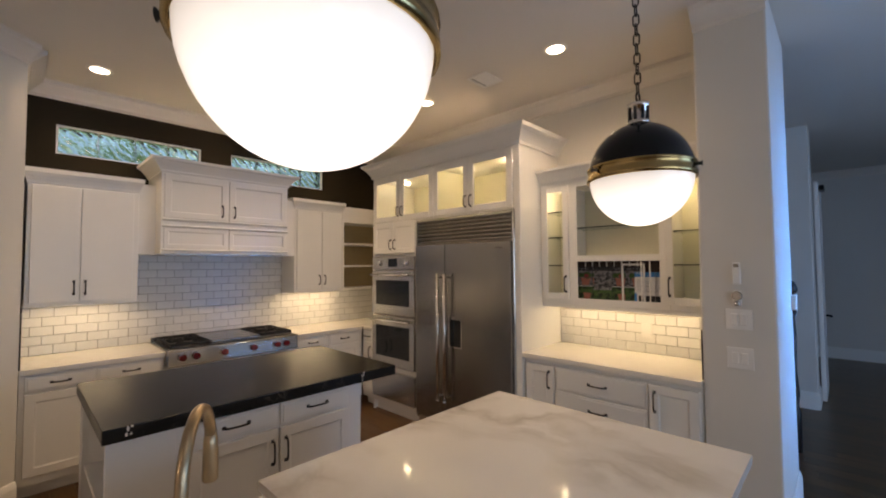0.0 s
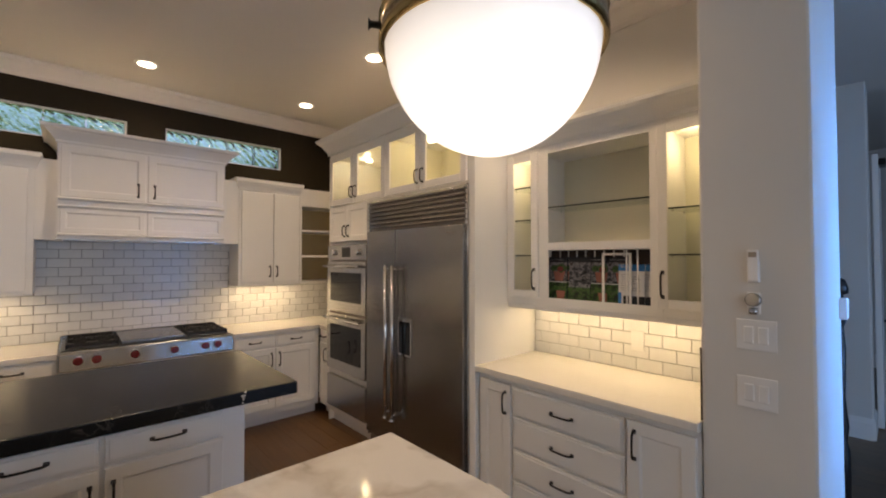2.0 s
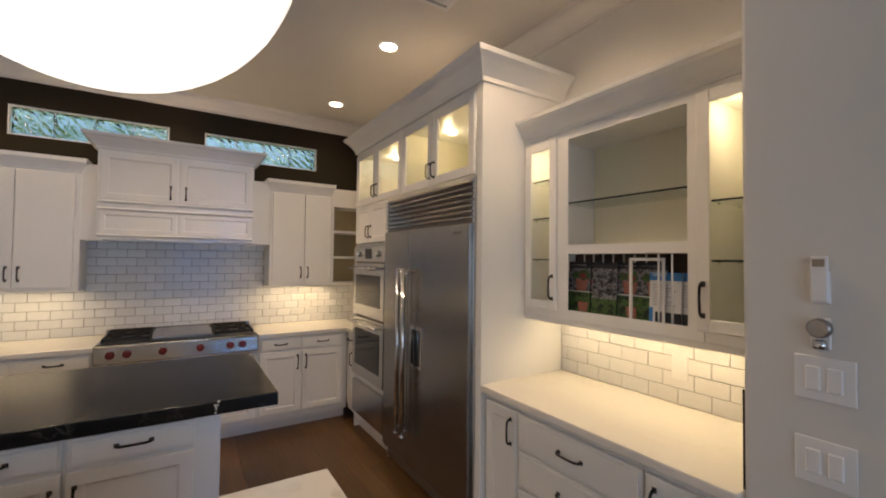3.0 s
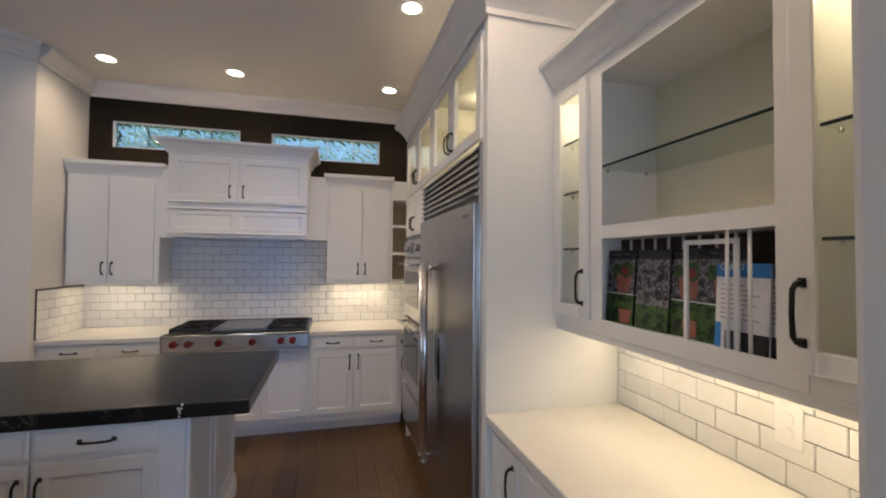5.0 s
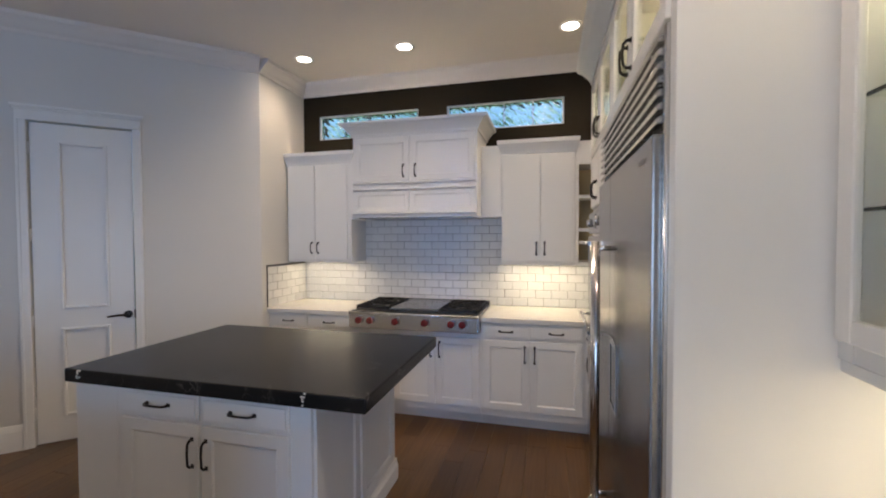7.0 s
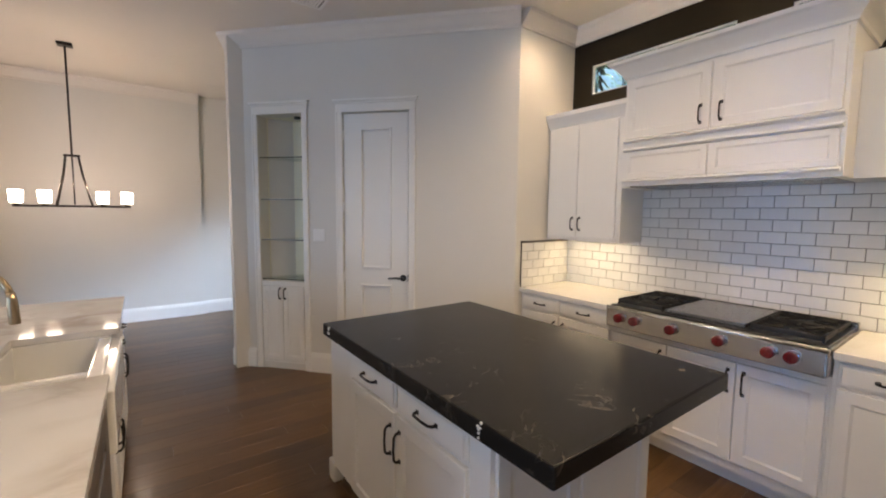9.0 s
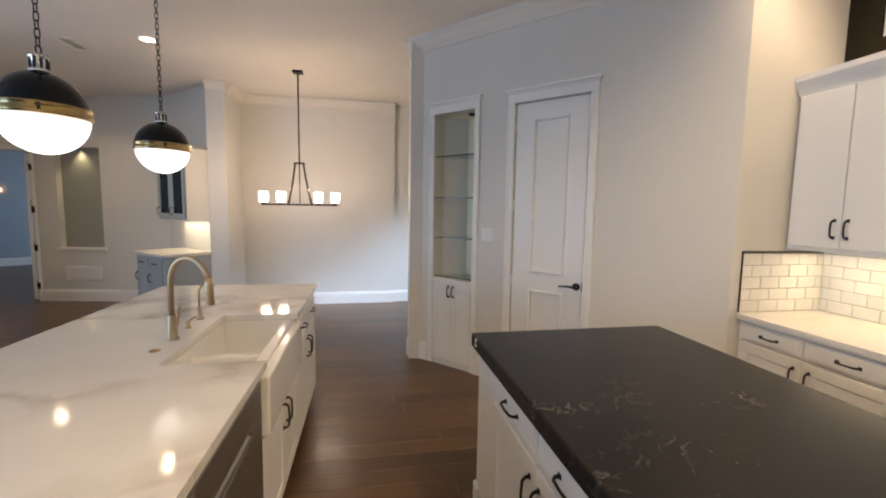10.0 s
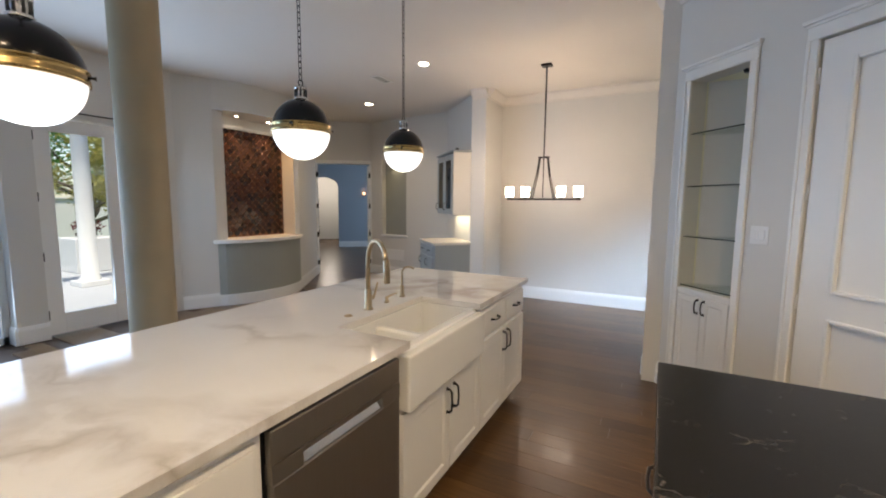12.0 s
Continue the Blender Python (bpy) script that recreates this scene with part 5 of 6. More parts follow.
bar = bow(20, 0.26)
structure("bar_front", prism(bmesh.new(), bar + [(BL, 0.40), (0, 0.40)], 0, 0.915), GREYPAINT, "grey painted bowed bar front", "bar", BAR)
structure("bar_ledge", prism(bmesh.new(), bow(20, 0.29, -0.05, BL + 0.05, -0.02) + [(BL + 0.05, 0.0), (BL, 0.40), (0, 0.40), (-0.05, 0.0)], 0.916, 0.966), TRIM, "white bowed ledge on the bar front", "ledge", BAR)
structure("baseboard", prism(bmesh.new(), bow(20, 0.275, -0.01, BL + 0.01, -0.005) + [(BL, 0.002), (0, 0.002)], 0, 0.16), TRIM, "white bowed baseboard along the bar", "baseboard", BAR)
hd = prism(bmesh.new(), bow(20, 0.26) + [(BL, 0.40), (0, 0.40)], 2.80, CEIL)
structure("bar_header", hd, WALL, "pale bowed header above the bar niche", "wall", BAR)
nb = box(0, 0.30, 0.966, BL, 0.40, 2.80)
bx(nb, 0.0, 0.0, 0.966, 0.16, 0.30, 2.80)
bx(nb, BL - 0.10, 0.0, 0.966, BL, 0.30, 2.80)
structure("wall_bar_niche", nb, WALL, "pale niche walls round the mosaic", "wall", BAR)
mosaic = thing("mosaic_panel", "dark copper and brown glazed arabesque tile panel above the bar", "tile panel", BAR @ pose(0.0, 0.288, 0))
MX0, MX1, MZ0, MZ1 = 0.21, BL - 0.10, 0.966, 2.62
part("grout", box(MX0, 0.004, MZ0, MX1, 0.012, MZ1), COPPERGROUT, mosaic, "copper coloured grout")
f = box(MX0 - 0.0, -0.02, MZ1, MX1, 0.012, MZ1 + 0.05, 0.004)
bx(f, MX0 - 0.045, -0.02, MZ0, MX0 - 0.001, 0.012, MZ1 + 0.05, 0.004)
part("frame", f, TRIM, mosaic, "white frame moulding")
for a in (0.46, 1.02):
    dl = thing("niche_downlight", "small recessed spotlight over the mosaic", "downlight", BAR @ pose(a, 0.12, 2.80), "niche spotlights")
    part("rim", lathe(bmesh.new(), [(0.03, -0.003), (0.042, -0.006), (0.046, -0.0005)], 20), TRIM, dl)
    part("lens", lathe(bmesh.new(), [(0, -0.004), (0.031, -0.003)], 16), LIT, dl)


def leaf_door(m, w, h, flip, label):
    d = tagged(new("door_2"), label, "door", kind="structure")
    d.matrix_world = m
    part("leaf", box(0, 0, 0.01, w, 0.04, h), TRIM, d)
    for z in (0.25, 0.9, 1.55, 2.15):
        part("hinge", box(-0.012, -0.012, z - 0.05, 0.03, 0.0, z + 0.05, 0.002), PULL, d, "black hinge")
    part("door_handle", tube(bmesh.new(), [(w - 0.06, -0.03, 0.98), (w - 0.15, -0.03, 0.98)], 0.011, 8), PULL, d)


DWL = math.dist(J0, J1)
leaf_door(FAR @ pose(0.03, 0.16, 0, 0, 0, 97), 0.55, 2.32, 1, "white door leaf standing open")
leaf_door(FAR @ pose(DWL - 0.03, 0.16, 0, 0, 0, 80), 0.55, 2.32, 0, "white door leaf standing open")
c = tagged(new("trim_doorway"), "white casing round the double doorway", "trim", kind="structure")
c.matrix_world = FAR
b = box(-0.05, -0.02, 0, 0.025, 0.17, 2.34, 0.004)
bx(b, DWL - 0.025, -0.02, 0, DWL + 0.05, 0.17, 2.34, 0.004)
bx(b, -0.05, -0.02, 2.34, DWL + 0.05, 0.0, 2.41, 0.004)
part("casing", b, TRIM, c)
for x in (0.027, DWL - 0.027):
    for z in (0.25, 0.85, 1.45, 2.1):
        part("hinge", box(x - 0.02, -0.026, z - 0.05, x + 0.02, -0.018, z + 0.05, 0.002), PULL, c, "black hinge")
NW = along(J1, N2)
structure("niche_back", box(0.34, 0.10, 0.85, 1.03, 0.15, 2.43), GREYPAINT, "grey-green back of the tall lit niche", "niche", NW)
structure("trim_niche_sill", box(0.31, -0.025, 0.82, 1.06, 0.10, 0.86, 0.005), TRIM, "white sill of the tall niche", "sill", NW)
spot_lamp("niche_lamp", *(NW @ Vector((0.68, 0.05, 2.40))), 7.0, WARM, 100)
v = thing("wall_vent", "white return air grille low on the wall", "air vent", NW @ pose(0.68, 0, 0.45))
part("frame", box(-0.28, -0.008, -0.11, 0.28, 0, 0.11, 0.003), TRIM, v)
for k in range(9):
    part("slat", box(-0.26, -0.012, -0.095 + k * 0.021, 0.26, -0.007, -0.085 + k * 0.021), TRIM, v)

# bar cabinets on the wing wall
R2 = math.sqrt(0.5)
BC = pose(-3.22 - 0.85 * R2, 0.07 - 0.85 * R2, 0, 0, 0, 45)
bw = thing("bar_wall_cabinet", "grey painted wall cabinet with glass doors over the bar counter", "cabinet", BC)
part("body", box(0, 0, 1.354, 0.835, 0.33, 2.28), GREYCAB, bw)
part("side_panel", box(0.836, -0.01, 1.34, 0.85, 0.33, 2.30), WALL, bw)
part("cap", box(-0.02, -0.03, 2.301, 0.87, 0.33, 2.33, 0.006), GREYCAB, bw)
for k in range(2):
    d = part("door", shaker(0.01 + k * 0.398, 1.37, 0.40 + k * 0.398, 2.26), GREYCAB, bw)
    part("pane", box(0.08 + k * 0.398, -0.014, 1.44, 0.33 + k * 0.398, -0.010, 2.19), OVENGLASS, d, "dark glass pane")
    pull(d, 0.04 + k * 0.398, 1.47)
bb = thing("bar_base_cabinet", "grey painted base cabinet with stone top beside the dining wall", "cabinet", pose(-3.0 - 0.85 * R2, -0.14 - 0.85 * R2, 0, 0, 0, 45))
part("body", box(0, 0, 0.0, 0.85, 0.62, 0.875), GREYCAB, bb)
for k in range(2):
    d = part("drawer", raised(0.01 + k * 0.398, 0.70, 0.40 + k * 0.398, 0.86), GREYCAB, bb)
    pull(d, 0.2 + k * 0.398, 0.78, across=True)
    d = part("door", shaker(0.01 + k * 0.398, 0.12, 0.40 + k * 0.398, 0.68), GREYCAB, bb)
    pull(d, 0.05 + k * 0.398, 0.58)
single("countertop", box(-0.02, -0.03, 0.878, 0.87, 0.62, 0.918, 0.005), QUARTZ, "pale stone bar countertop", "countertop", pose(-3.0 - 0.85 * R2, -0.14 - 0.85 * R2, 0, 0, 0, 45))
bl = box(0.0, 0.318, 0.919, 0.85, 0.328, 1.353)
structure("bar_backsplash", bl, TILE, "pale tiled bar backsplash", "backsplash", BC)
area_lamp("under_cabinet_light", BC @ pose(0.4, 0.2, 1.34), 0.7, 0.04, 2.2, WARM)
single("finial", lathe(bmesh.new(), [(0, 2.322), (0.03, 2.322), (0.032, 2.36), (0.02, 2.38), (0, 2.385)], 14), BLACK, "small black speaker on the bar cabinet", "speaker", BC @ pose(0.62, 0.12, 0.008))

# garden door
gd = tagged(new("door_3"), "white glazed garden door, closed, with black hinges", "door", kind="structure")
gd.location = (0.60, GY, 0)
gd.rotation_euler = (0, 0, math.pi)
b = bmesh.new()
for q in ((0.0, 0.02, 0.16, 2.40), (0.66, 0.02, 0.80, 2.40), (0.16, 0.02, 0.66, 0.25), (0.16, 2.26, 0.66, 2.40), (0.80, 0.02, 1.30, 0.25), (0.80, 2.26, 1.30, 2.40)):
    bx(b, q[0], 0.06, q[1], q[2], 0.11, q[3], 0.004)
part("leaf", b, TRIM, gd)
for a, c in ((0.16, 0.66), (0.80, 1.30)):
    pn = part("pane", box(a, 0.08, 0.25, c, 0.086, 2.26), CLEAR, gd)
    pn.visible_shadow = False
for z in (0.25, 0.90, 1.55, 2.20):
    part("hinge", box(-0.012, 0.045, z - 0.05, 0.025, 0.06, z + 0.05, 0.003), PULL, gd, "dark bronze hinge")
part("rail", tube(bmesh.new(), [(0, -0.02, 2.48), (1.3, -0.02, 2.48)], 0.008, 8), PULL, gd, "thin dark rod")
for nm, (a, b2, z0, z1) in (("window_3", (0.86, 2.45, 0.0, 2.40)), ("window_4", (3.3, 5.3, 0.3, 2.4))):
    w = tagged(new(nm), "white framed garden window", "window", kind="structure")
    w.location = (0, GY - 0.2, 0)
    f = bmesh.new()
    for q in ((a, z0, a + 0.06, z1), (b2 - 0.06, z0, b2, z1), (a, z0, b2, z0 + 0.08), (a, z1 - 0.06, b2, z1), ((a + b2) / 2 - 0.03, z0, (a + b2) / 2 + 0.03, z1)):
        bx(f, q[0], -0.03, q[1], q[2], 0.03, q[3])
    part("window_frame", f, TRIM, w)

# ---- garden ----
structure("ground", box(-60, -80, -0.25, 60, 60, -0.15), LAWN, "green lawn round the house", "ground")
structure("terrace", box(-6, -9.5, -0.2, 8, -3.26, -0.04), STONE, "pale stone terrace outside the garden door", "pavement")
pc = thing("porch_column", "round white porch column on a square foot", "column", pose(-1.14, -6.4, -0.04))
part("shaft", lathe(bmesh.new(), [(0.17, 0.10), (0.17, 0.14), (0.135, 0.18), (0.12, 3.1), (0.18, 3.15), (0.18, 3.2), (0, 3.2)], 24), TRIM, pc)
part("foot", box(-0.22, -0.22, 0, 0.22, 0.22, 0.10, 0.008), TRIM, pc)
structure("porch_beam", box(-6, -6.6, 3.16, 8, -6.2, 3.5), TRIM, "white porch beam on the columns", "beam")
# unseen blue lamp added to brighten the far room; its side wall has no window
area_lamp("window_light", FAR @ look((3.3, 3.2, 1.6), (0, 3.2, 1.2)), 2.0, 1.8, 36, DAY)


def leaf_cloud(bm, centre, radius, count, size, rnd):
    for _ in range(count):
        d = Vector((rnd.gauss(0, 1), rnd.gauss(0, 1), rnd.gauss(0, 1))).normalized() * radius * rnd.uniform(0.35, 1.0)
        p = Vector(centre) + Vector((d.x, d.y, d.z * 0.75))
        a = Vector((rnd.gauss(0, 1), rnd.gauss(0, 1), rnd.gauss(0, 0.6))).normalized() * size * rnd.uniform(0.6, 1.3)
        c = a.cross(Vector((rnd.gauss(0, 1), rnd.gauss(0, 1), rnd.gauss(0, 1)))).normalized() * size * 0.45
        bm.faces.new([bm.verts.new(p + q) for q in (-a, c * 0.9 - a * 0.2, a, -c * 0.9 - a * 0.1)])


def tree(x, y, h, seed, mat, label):
    rnd = random.Random(seed)
    t = thing("tree", label, "tree", pose(x, y, -0.15), "garden trees")
    tr = bmesh.new()
    tube(tr, [(0, 0, 0), (0.05, 0.02, h * 0.25), (0.0, 0.08, h * 0.5), (0.1, 0.0, h * 0.8)], [0.16, 0.12, 0.09, 0.04], 9)
    tips = [(0.1, 0.0, h * 0.85)]
    for k in range(7):
        a, z = rnd.uniform(0, math.tau), h * rnd.uniform(0.22, 0.65)
        r = rnd.uniform(0.8, 1.6)
        tip = (r * math.cos(a), r * math.sin(a), z + rnd.uniform(0.4, 1.1))
        tube(tr, [(0.02, 0.03, z), (tip[0] * 0.5, tip[1] * 0.5, z + 0.25), tip], [0.06, 0.045, 0.02], 6)
        tips.append(tip)
    part("trunk", tr, BARK, t)
    cr = bmesh.new()
    for tip in tips:
        leaf_cloud(cr, tip, rnd.uniform(0.7, 1.15), 420, 0.09, rnd)
    part("crown", cr, mat, t)


tree(-3.3, -11.6, 4.4, 3, LEAFY, "yellow-green garden tree beside the terrace")
tree(-0.2, -13.5, 5.0, 5, LEAFY, "yellow-green garden tree behind the terrace")
tree(-4.2, -14.5, 5.5, 8, LEAF, "leafy green garden tree behind the terrace")
tree(2.2, -14.0, 5.0, 12, LEAF, "leafy green garden tree behind the terrace")
hg = bmesh.new()
rnd = random.Random(4)
for k in range(20):
    leaf_cloud(hg, (-0.2 + k * 0.22, 6.75 + rnd.uniform(-0.1, 0.3), 2.65 + rnd.uniform(-0.4, 0.35)), 0.40, 110, 0.075, rnd)
hd = single("hedge", hg, LEAF, "tall green hedge outside the strip windows", "hedge")
hd["kind"] = "stuff"
st = bmesh.new()
for k in range(12):
    tube(st, [(-0.1 + k * 0.36, 6.8, -0.15), (-0.05 + k * 0.36, 6.85, 2.8)], [0.03, 0.012], 6)
single("hedge_stems", st, BARK, "thin brown stems of the hedge", "hedge")
gw = thing("garden_wall", "white rendered garden wall behind the terrace", "wall", pose(-9, -17.5, -0.15))
part("wall", box(0, 0, 0, 22, 0.25, 1.7), TRIM, gw)
part("coping", box(-0.05, -0.05, 1.7, 22.05, 0.30, 1.78, 0.01), STONE, gw)
pl = thing("planter", "white terrace planter with red flowers and green leaves", "planter", pose(-1.95, -8.4, -0.04))
part("pot", box(-0.4, -0.4, 0, 0.4, 0.4, 0.75, 0.03, 2), TRIM, pl)
rb = bmesh.new()
leaf_cloud(rb, (0, 0, 0.95), 0.3, 200, 0.06, random.Random(6))
part("flowers", rb, RED, pl, "red flowers")

# ---- magazines in the rack ----
TEXTGREY = material("grey_text", (0.35, 0.36, 0.38), 0.6, bump=0)
PAPER = material("white_paper", (0.72, 0.72, 0.72), 0.6, scale=40, vary=0.04, bump=0)
BLUEP = material("blue_print", (0.04, 0.22, 0.55), 0.4, bump=0)
INK = material("dark_print", (0.02, 0.02, 0.022), 0.4, bump=0)


def photo_print(name, tones, scale):
    """A busy printed photograph: patches of a few tones."""
    m = material(name, tones[0], 0.35, bump=0)
    n, l = m.node_tree.nodes, m.node_tree.links
    tc, vo, no, ad, rp2 = n.new("ShaderNodeTexCoord"), n.new("ShaderNodeTexVoronoi"), n.new("ShaderNodeTexNoise"), n.new("ShaderNodeMath"), n.new("ShaderNodeValToRGB")
    vo.inputs["Scale"].default_value, no.inputs["Scale"].default_value = scale, scale * 1.3
    no.inputs["Detail"].default_value, no.inputs["Distortion"].default_value = 5, 1.2
    l.new(tc.outputs["Object"], vo.inputs["Vector"])
    l.new(tc.outputs["Object"], no.inputs["Vector"])
    ad.operation = "MULTIPLY_ADD"
    sp = n.new("ShaderNodeSeparateColor")
    l.new(vo.outputs["Color"], sp.inputs["Color"])
    l.new(sp.outputs["Red"], ad.inputs[0])
    ad.inputs[1].default_value = 0.35
    mu = n.new("ShaderNodeMapRange")
    mu.inputs["From Min"].default_value, mu.inputs["From Max"].default_value, mu.inputs["To Max"].default_value = 0.32, 0.68, 0.75
    l.new(no.outputs["Fac"], mu.inputs["Value"])
    l.new(mu.outputs["Result"], ad.inputs[2])
    e = rp2.color_ramp.elements
    e[0].position, e[0].color = 0.15, (*tones[0], 1)
    e[1].position, e[1].color = 0.95, (*tones[-1], 1)
    for k, t in enumerate(tones[1:-1]):
        q = e.new(0.15 + 0.8 * (k + 1) / (len(tones) - 1))
        q.color = (*t, 1)
    l.new(ad.outputs["Value"], rp2.inputs["Fac"])
    l.new(rp2.outputs["Color"], n["Principled BSDF"].inputs["Base Color"])
    return m


GREENP = photo_print("garden_photo_print", [(0.008, 0.011, 0.006), (0.015, 0.025, 0.010), (0.03, 0.08, 0.02), (0.08, 0.17, 0.04), (0.015, 0.025, 0.01), (0.12, 0.13, 0.08)], 38)
GREYP = photo_print("street_photo_print", [(0.008, 0.008, 0.010), (0.03, 0.03, 0.032), (0.10, 0.10, 0.11), (0.30, 0.29, 0.31), (0.02, 0.02, 0.02), (0.10, 0.07, 0.06)], 30)
POT = material("flower_pot_print", (0.34, 0.12, 0.085), 0.4, scale=40, vary=0.25, bump=0)
BLOOM = material("red_flower_print", (0.22, 0.03, 0.03), 0.4, scale=60, vary=0.4, bump=0)


def magazine(x, tilt, kind, z=1.346, y=0.10):
    m = thing("magazine", {0: "glossy magazine with a garden photograph on its cover", 1: "dark glossy magazine with a grey photograph", 2: "white guest leaflet with a blue heading"}[kind], "magazine",
              UB @ pose(x, y, z, tilt, 0, 0), "magazines in the rack")
    w, h = 0.145, 0.268 if kind < 2 else 0.225
    part("cover", box(0, 0, 0, w, 0.006, h), INK if kind < 2 else PAPER, m)
    def pic(mat, a, b, c, d, name="picture"):
        part(name, box(a * w, -0.0012, b * h, c * w, -0.0002, d * h), mat, m)

    def spot(mat, pts, name, lift):
        f = bmesh.new()
        f.faces.new([f.verts.new((a * w, -lift, b * h)) for a, b in pts])
        part(name, f, mat, m)

    if kind == 0:
        pic(GREENP, 0.0, 0.0, 1.0, 0.40)
        pic(PAPER, 0.0, 0.40, 1.0, 0.415, "rule")
        pic(GREYP, 0.0, 0.415, 1.0, 0.88)
        pic(INK, 0.0, 0.88, 1.0, 1.0, "title_band")
        pic(TEXTGREY, 0.08, 0.92, 0.80, 0.955, "title")
        spot(POT, ((0.42, 0.43), (0.80, 0.43), (0.92, 0.66), (0.34, 0.66)), "pot_print", 0.0016)
        spot(GREENP, [(0.6 + 0.42 * math.cos(a), 0.74 + 0.09 * math.sin(a) * (1 + 0.4 * math.cos(5 * a))) for a in [math.tau * k / 20 for k in range(20)]], "foliage_print", 0.0020)
        spot(BLOOM, [(0.66 + 0.15 * math.cos(a), 0.72 + 0.06 * math.sin(a)) for a in [math.tau * k / 12 for k in range(12)]], "flower_print", 0.0024)
        spot(POT, ((0.55, 0.02), (0.88, 0.02), (0.95, 0.20), (0.48, 0.20)), "pot_print", 0.0016)
    elif kind == 1:
        pic(GREYP, 0.0, 0.30, 1.0, 0.88)
        pic(GREENP, 0.0, 0.0, 1.0, 0.30)
    else:
        pic(BLUEP, 0.0, 0.84, 1.0, 1.0, "heading")
        for q in range(8):
            pic(TEXTGREY, 0.1, 0.74 - q * 0.055, 0.55 + 0.35 * ((q * 7) % 5) / 5, 0.755 - q * 0.055, "text_line")
        pic(INK, 0.2, 0.0, 1.0, 0.22)
        pic(BLUEP, 0.0, 0.0, 0.12, 0.3)
    return m


for x, kind, y in ((0.280, 0, 0.052), (0.372, 0, 0.062), (0.440, 1, 0.050), (0.560, 0, 0.060), (0.690, 0, 0.052)):
    magazine(x, -4, kind, y=y)
lf = magazine(0.765, -3, 2, y=0.036)
magazine(0.866, -4, 2, y=0.045)
tx = bpy.data.curves.new("heading", "FONT")
tx.body, tx.size, tx.extrude = "GUEST", 0.024, 0.0003
ob = new("heading_text", tx)
ob.data.materials.append(PAPER)
ob.parent = lf
ob.matrix_basis = pose(0.010, -0.0018, 0.208, 90, 0, 0)
pf = thing("magazine_divider", "white wooden divider frame in the rack", "divider", UB @ pose(0.675, 0.022, 1.346))
for q in ((0, 0, 0.014, 0.29), (0.014, 0.276, 0.17, 0.29), (0.156, 0, 0.17, 0.276)):
    part("rail", box(q[0], 0, q[1], q[2], 0.010, q[3], 0.002), TRIM, pf)

# hall: a white door standing open, seen almost edge on
hd = tagged(new("door_4"), "white hall door standing open with dark hardware", "door", kind="structure")
hd.location = (7.12, 0.80, 0)
part("leaf", box(0, 0, 0.01, 0.80, 0.045, 2.60, 0.003), TRIM, hd)
part("door_handle", tube(bmesh.new(), [(0.70, 0.0, 0.95), (0.70, -0.05, 0.95), (0.60, -0.055, 0.95)], 0.014, 8), PULL, hd, "dark lever handle")
part("door_closer", box(0.02, -0.05, 2.50, 0.26, 0.0, 2.56, 0.006), PULL, hd, "dark door closer")


nw = thing("newel_post", "dark turned wooden newel post at the hall stair", "newel post", pose(5.25, 0.955, 0) @ Matrix.Diagonal((0.75, 0.75, 1.25, 1)))
part("post", lathe(bmesh.new(), [(0, 0), (0.055, 0), (0.055, 0.28), (0.035, 0.32), (0.05, 0.40), (0.030, 0.55), (0.040, 0.80), (0.030, 0.92), (0.05, 0.96), (0.05, 1.06), (0.03, 1.09)], 16), BLACK, nw)
part("cap", lathe(bmesh.new(), [(0.03, 1.09), (0.062, 1.10), (0.066, 1.13), (0.045, 1.17), (0, 1.19)], 16), BLACK, nw)
sc = thing("wall_sconce", "small glowing sconce on the blue-grey wall", "wall lamp", FAR @ pose(1.12, 5.6, 1.80))
part("bracket", box(-0.02, -0.07, -0.04, 0.02, 0.0, 0.0, 0.005), PULL, sc)
part("shade", lathe(bmesh.new(), [(0, 0.0), (0.028, 0.0), (0.042, 0.085), (0.038, 0.085), (0.025, 0.008), (0, 0.008)], 16, 0, -0.05), AMBER, sc, "glowing glass shade")


# ---- tiles ----
def tile_mesh(name, w, h, t, mat):
    me = bpy.data.meshes.new(name)
    b = box(0, -t, 0, w, 0, h, 0.0022)
    b.to_mesh(me)
    b.free()
    me.materials.append(mat)
    return me


TH, TG = 0.0730, 0.0036
FULL = {}


def tiled(name, m, spans, label, TW=0.1504, phase=0.0):
    """spans: (x0, x1, z0, z1) fields of running-bond tiles on the plane y = 0."""
    top = structure(name, bmesh.new(), GROUT, label, "backsplash", m)
    b = bmesh.new()
    for x0, x1, z0, z1 in spans:
        bx(b, x0, -0.003, z0, x1, 0.0, z1)
    b.to_mesh(top.data)
    b.free()
    for x0, x1, z0, z1 in spans:
        r, z = round((z0 - 0.92) / (TH + TG)), z0
        while z < z1 - 0.012:
            h = min(TH, z1 - z)
            x = phase - (TW + TG) * (1.5 if r % 2 else 1.0)
            while x + TW < x0:
                x += TW + TG
            while x < x1 - 0.01:
                a, c = max(x, x0), min(x + TW, x1)
                if c - a > 0.012:
                    key = (round(c - a, 3), round(h, 3))
                    if key not in FULL:
                        FULL[key] = tile_mesh("tile", c - a, h, 0.008, TILE)
                    o = new("tile", FULL[key])
                    o.parent = top
                    o.location = (a, -0.002, z)
                    o.rotation_euler = (random.uniform(-0.004, 0.004), 0, random.uniform(-0.003, 0.003))
                x += TW + TG
            z, r = z + TH + TG, r + 1


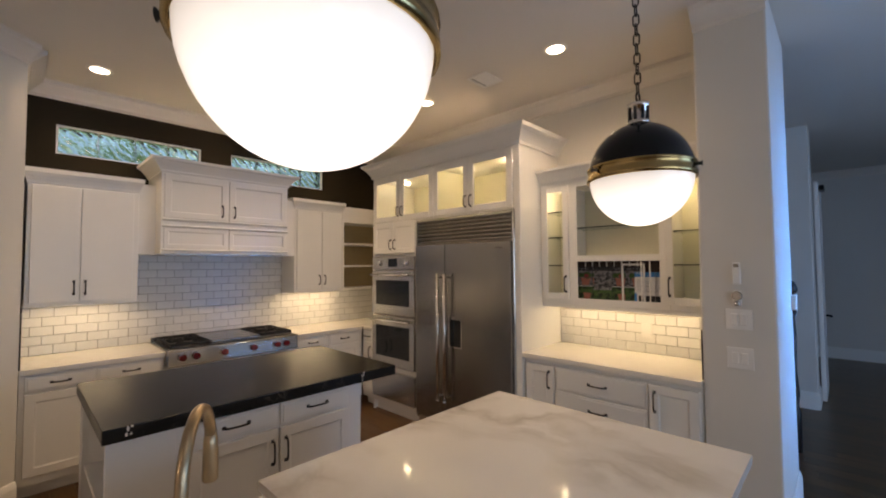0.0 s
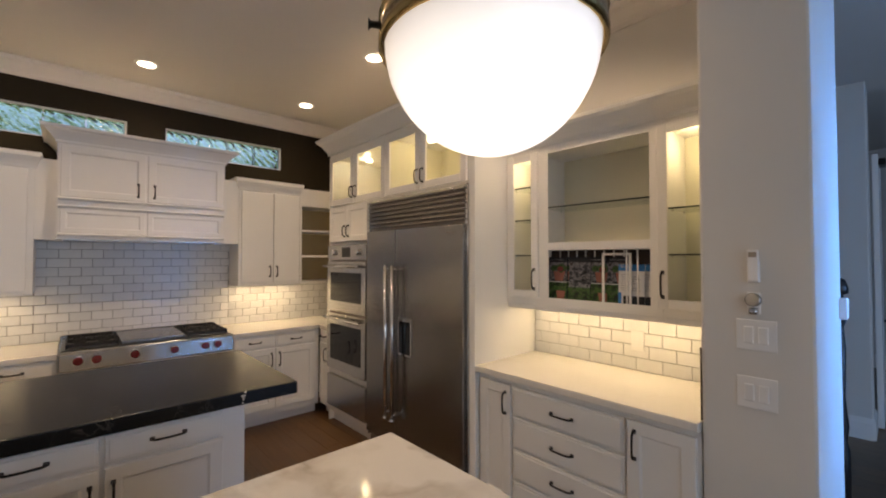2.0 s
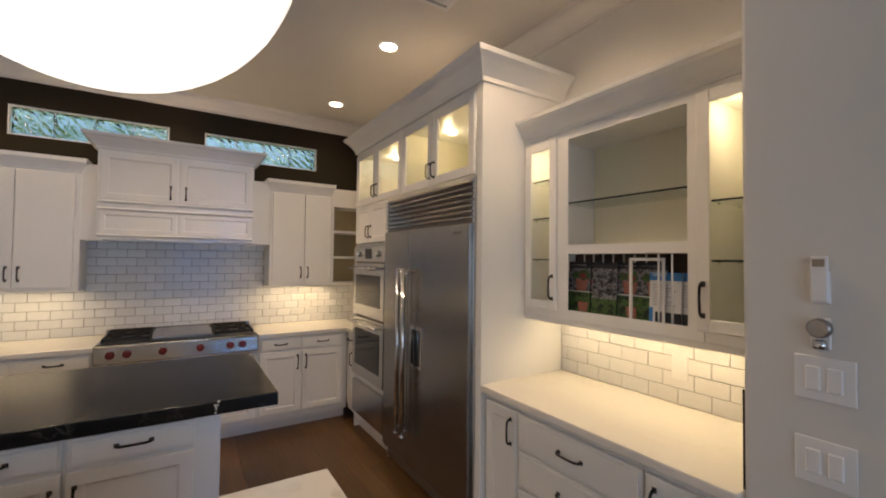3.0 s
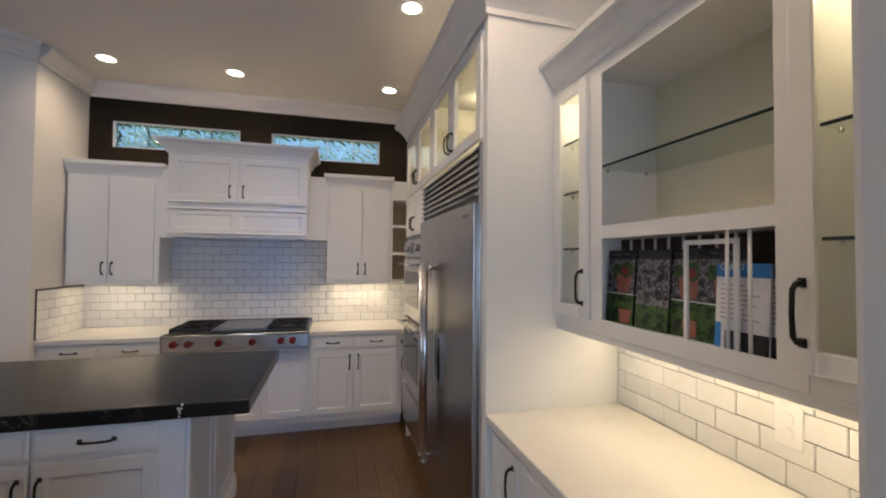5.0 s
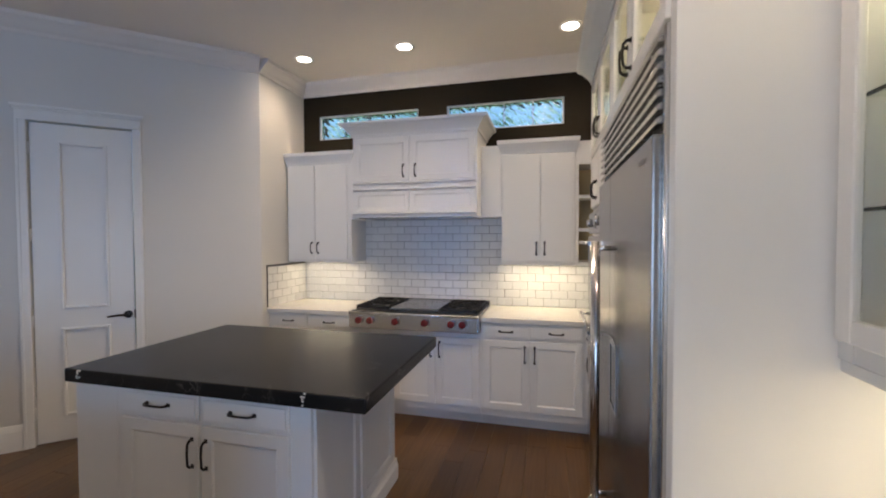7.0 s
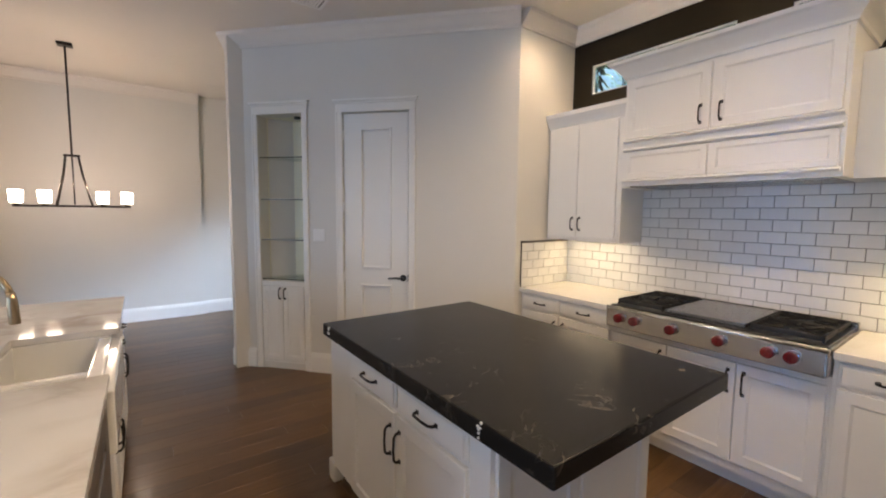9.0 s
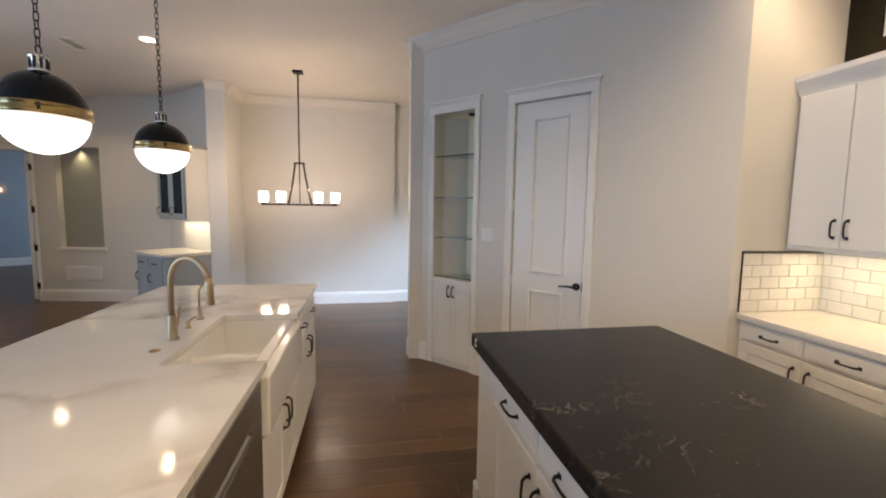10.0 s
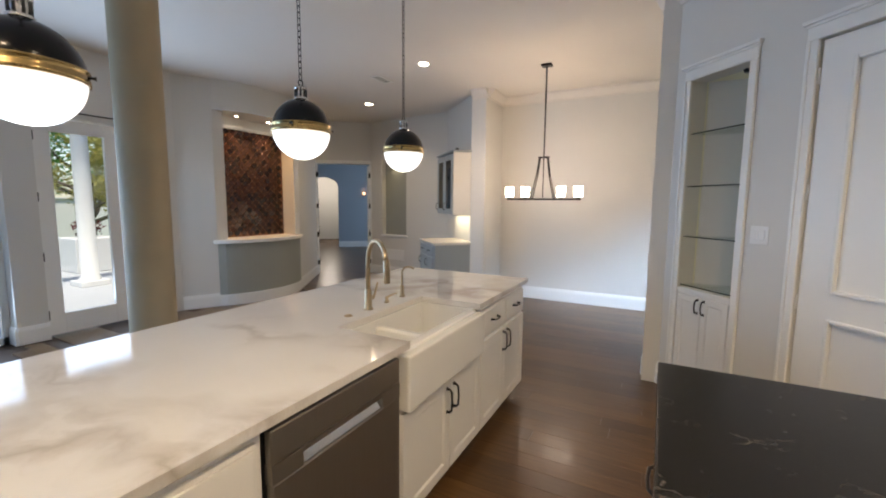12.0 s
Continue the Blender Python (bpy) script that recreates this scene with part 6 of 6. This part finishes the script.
tiled("backsplash_range", pose(WX0, NORTH, 0), [(0.008, 0.715, 0.919, 1.331), (0.715, 2.165, 0.919, 1.748), (2.165, 3.50, 0.919, 1.331)], "white subway tile backsplash behind the range", 0.1413, 0.061)
tiled("backsplash_alcove", along((WX0, 4.77), (WX0, NORTH)), [(0.0, 0.63, 0.919, 1.312)], "white subway tiles on the alcove return", 0.1413)
tiled("backsplash_buffet", pose(4.05, 2.516, 0, 0, 0, -90), [(0.0, 1.262, 0.921, 1.299)], "white subway tile backsplash above the buffet", 0.1504, 0.124)

# thin dark edging at the ends of the tiles
te = box(0.5205, 4.764, 0.917, 0.530, 4.769, 1.316)
bx(te, 0.5205, 4.769, 1.312, 0.530, 5.40, 1.316)
structure("trim_tile_edge", te, PULL, "thin dark metal edging along the alcove tiles", "trim")
structure("trim_tile_edge", box(3.435, 1.2455, 0.92, 3.443, 1.254, 1.225), PULL, "thin dark metal edging beside the buffet tiles", "trim")


# mosaic lozenges
def lozenge(w, h, t):
    b = bmesh.new()
    out = []
    for k in range(16):
        a = math.tau * k / 16
        r = 1.0 - 0.16 * abs(math.sin(2 * a))
        out.append((r * w / 2 * math.copysign(abs(math.cos(a)) ** 1.25, math.cos(a)), r * h / 2 * math.copysign(abs(math.sin(a)) ** 1.25, math.sin(a))))
    lo = [b.verts.new((x, 0, z)) for x, z in out]
    hi = [b.verts.new((x * 0.86, -t, z * 0.86)) for x, z in out]
    for k in range(16):
        f = b.faces.new((lo[k], lo[(k + 1) % 16], hi[(k + 1) % 16], hi[k]))
        f.smooth = True
    b.faces.new(hi)
    bmesh.ops.recalc_face_normals(b, faces=b.faces[:])
    me = bpy.data.meshes.new("tile")
    b.to_mesh(me)
    b.free()
    me.materials.append(COPPER)
    return me


COPPER = material("copper_brown_glaze", (0.040, 0.016, 0.010), 0.12, 0.1, scale=25, vary=0.5, fine=60, bump=0.02, spread=0.55, coat=0.25)
LZ = lozenge(0.105, 0.105, 0.012)
nx, r = int((MX1 - MX0) / 0.118), 0
z = MZ0 + 0.058
while z < MZ1 - 0.02:
    for k in range(nx + 1):
        x = MX0 + 0.06 + (k + (0.5 if r % 2 else 0.0)) * 0.118
        if x < MX1 - 0.03:
            o = new("tile", LZ)
            o.parent = mosaic
            o.location = (x, 0.003, z)
            o.rotation_euler = (random.uniform(-0.05, 0.05), 0, random.uniform(-0.05, 0.05))
    z, r = z + 0.060, r + 1

# ---- floor planks ----
floor = bpy.data.objects["floor"]
PLANKS = {}


def plank_mesh(L, w):
    key = (round(L, 2), w)
    if key not in PLANKS:
        b = box(0, 0, -0.012, key[0] - 0.001, w - 0.001, 0.0, 0.001)
        me = bpy.data.meshes.new("plank")
        b.to_mesh(me)
        b.free()
        me.materials.append(WOOD)
        PLANKS[key] = me
    return PLANKS[key]


PW = 0.14
rest_v, rest_f = [], []
rp = random.Random(11)
near = 0
x = -10.5
while x < 10.3:
    y = -9.5 + rp.uniform(0, 1)
    while y < 5.4:
        L = rp.choice((0.9, 1.2, 1.5, 1.8))
        cx, cy = x + PW / 2, y + L / 2
        if y < -3.5 and x > -3.0:
            y += L
            continue
        if -2.6 < cx < 3.6 and 1.6 < cy < 5.2 and near < 300:
            o = new("plank", plank_mesh(L, PW))
            o.parent = floor
            o.location = (x + PW, y, 0)
            o.rotation_euler = (0, 0, math.pi / 2)
            near += 1
        else:
            k = len(rest_v)
            a, c, e, g = x + 0.0005, x + PW - 0.0005, y + 0.0005, y + L - 0.0005
            rest_v += [(a, e, -0.011), (c, e, -0.011), (c, g, -0.011), (a, g, -0.011), (a, e, 0), (c, e, 0), (c, g, 0), (a, g, 0)]
            rest_f += [(k + 4, k + 5, k + 6, k + 7), (k, k + 1, k + 5, k + 4), (k + 1, k + 2, k + 6, k + 5), (k + 2, k + 3, k + 7, k + 6), (k + 3, k, k + 4, k + 7)]
        y += L
    x += PW
me = bpy.data.meshes.new("planks")
me.from_pydata(rest_v, [], rest_f)
WOOD2 = wood_floor("dark_walnut_planks_far", (0.64, 0.60, 0.56), WOODTONE, (40.0, 2.0, 1.0))
for nd in WOOD2.node_tree.nodes:
    if nd.type == "OBJECT_INFO":
        geo = WOOD2.node_tree.nodes.new("ShaderNodeNewGeometry")
        for lk in list(nd.outputs["Random"].links):
            WOOD2.node_tree.links.new(geo.outputs["Random Per Island"], lk.to_socket)
me.materials.append(WOOD2)
ob = new("planks", me)
ob.parent = floor
ob["kind"] = "stuff"
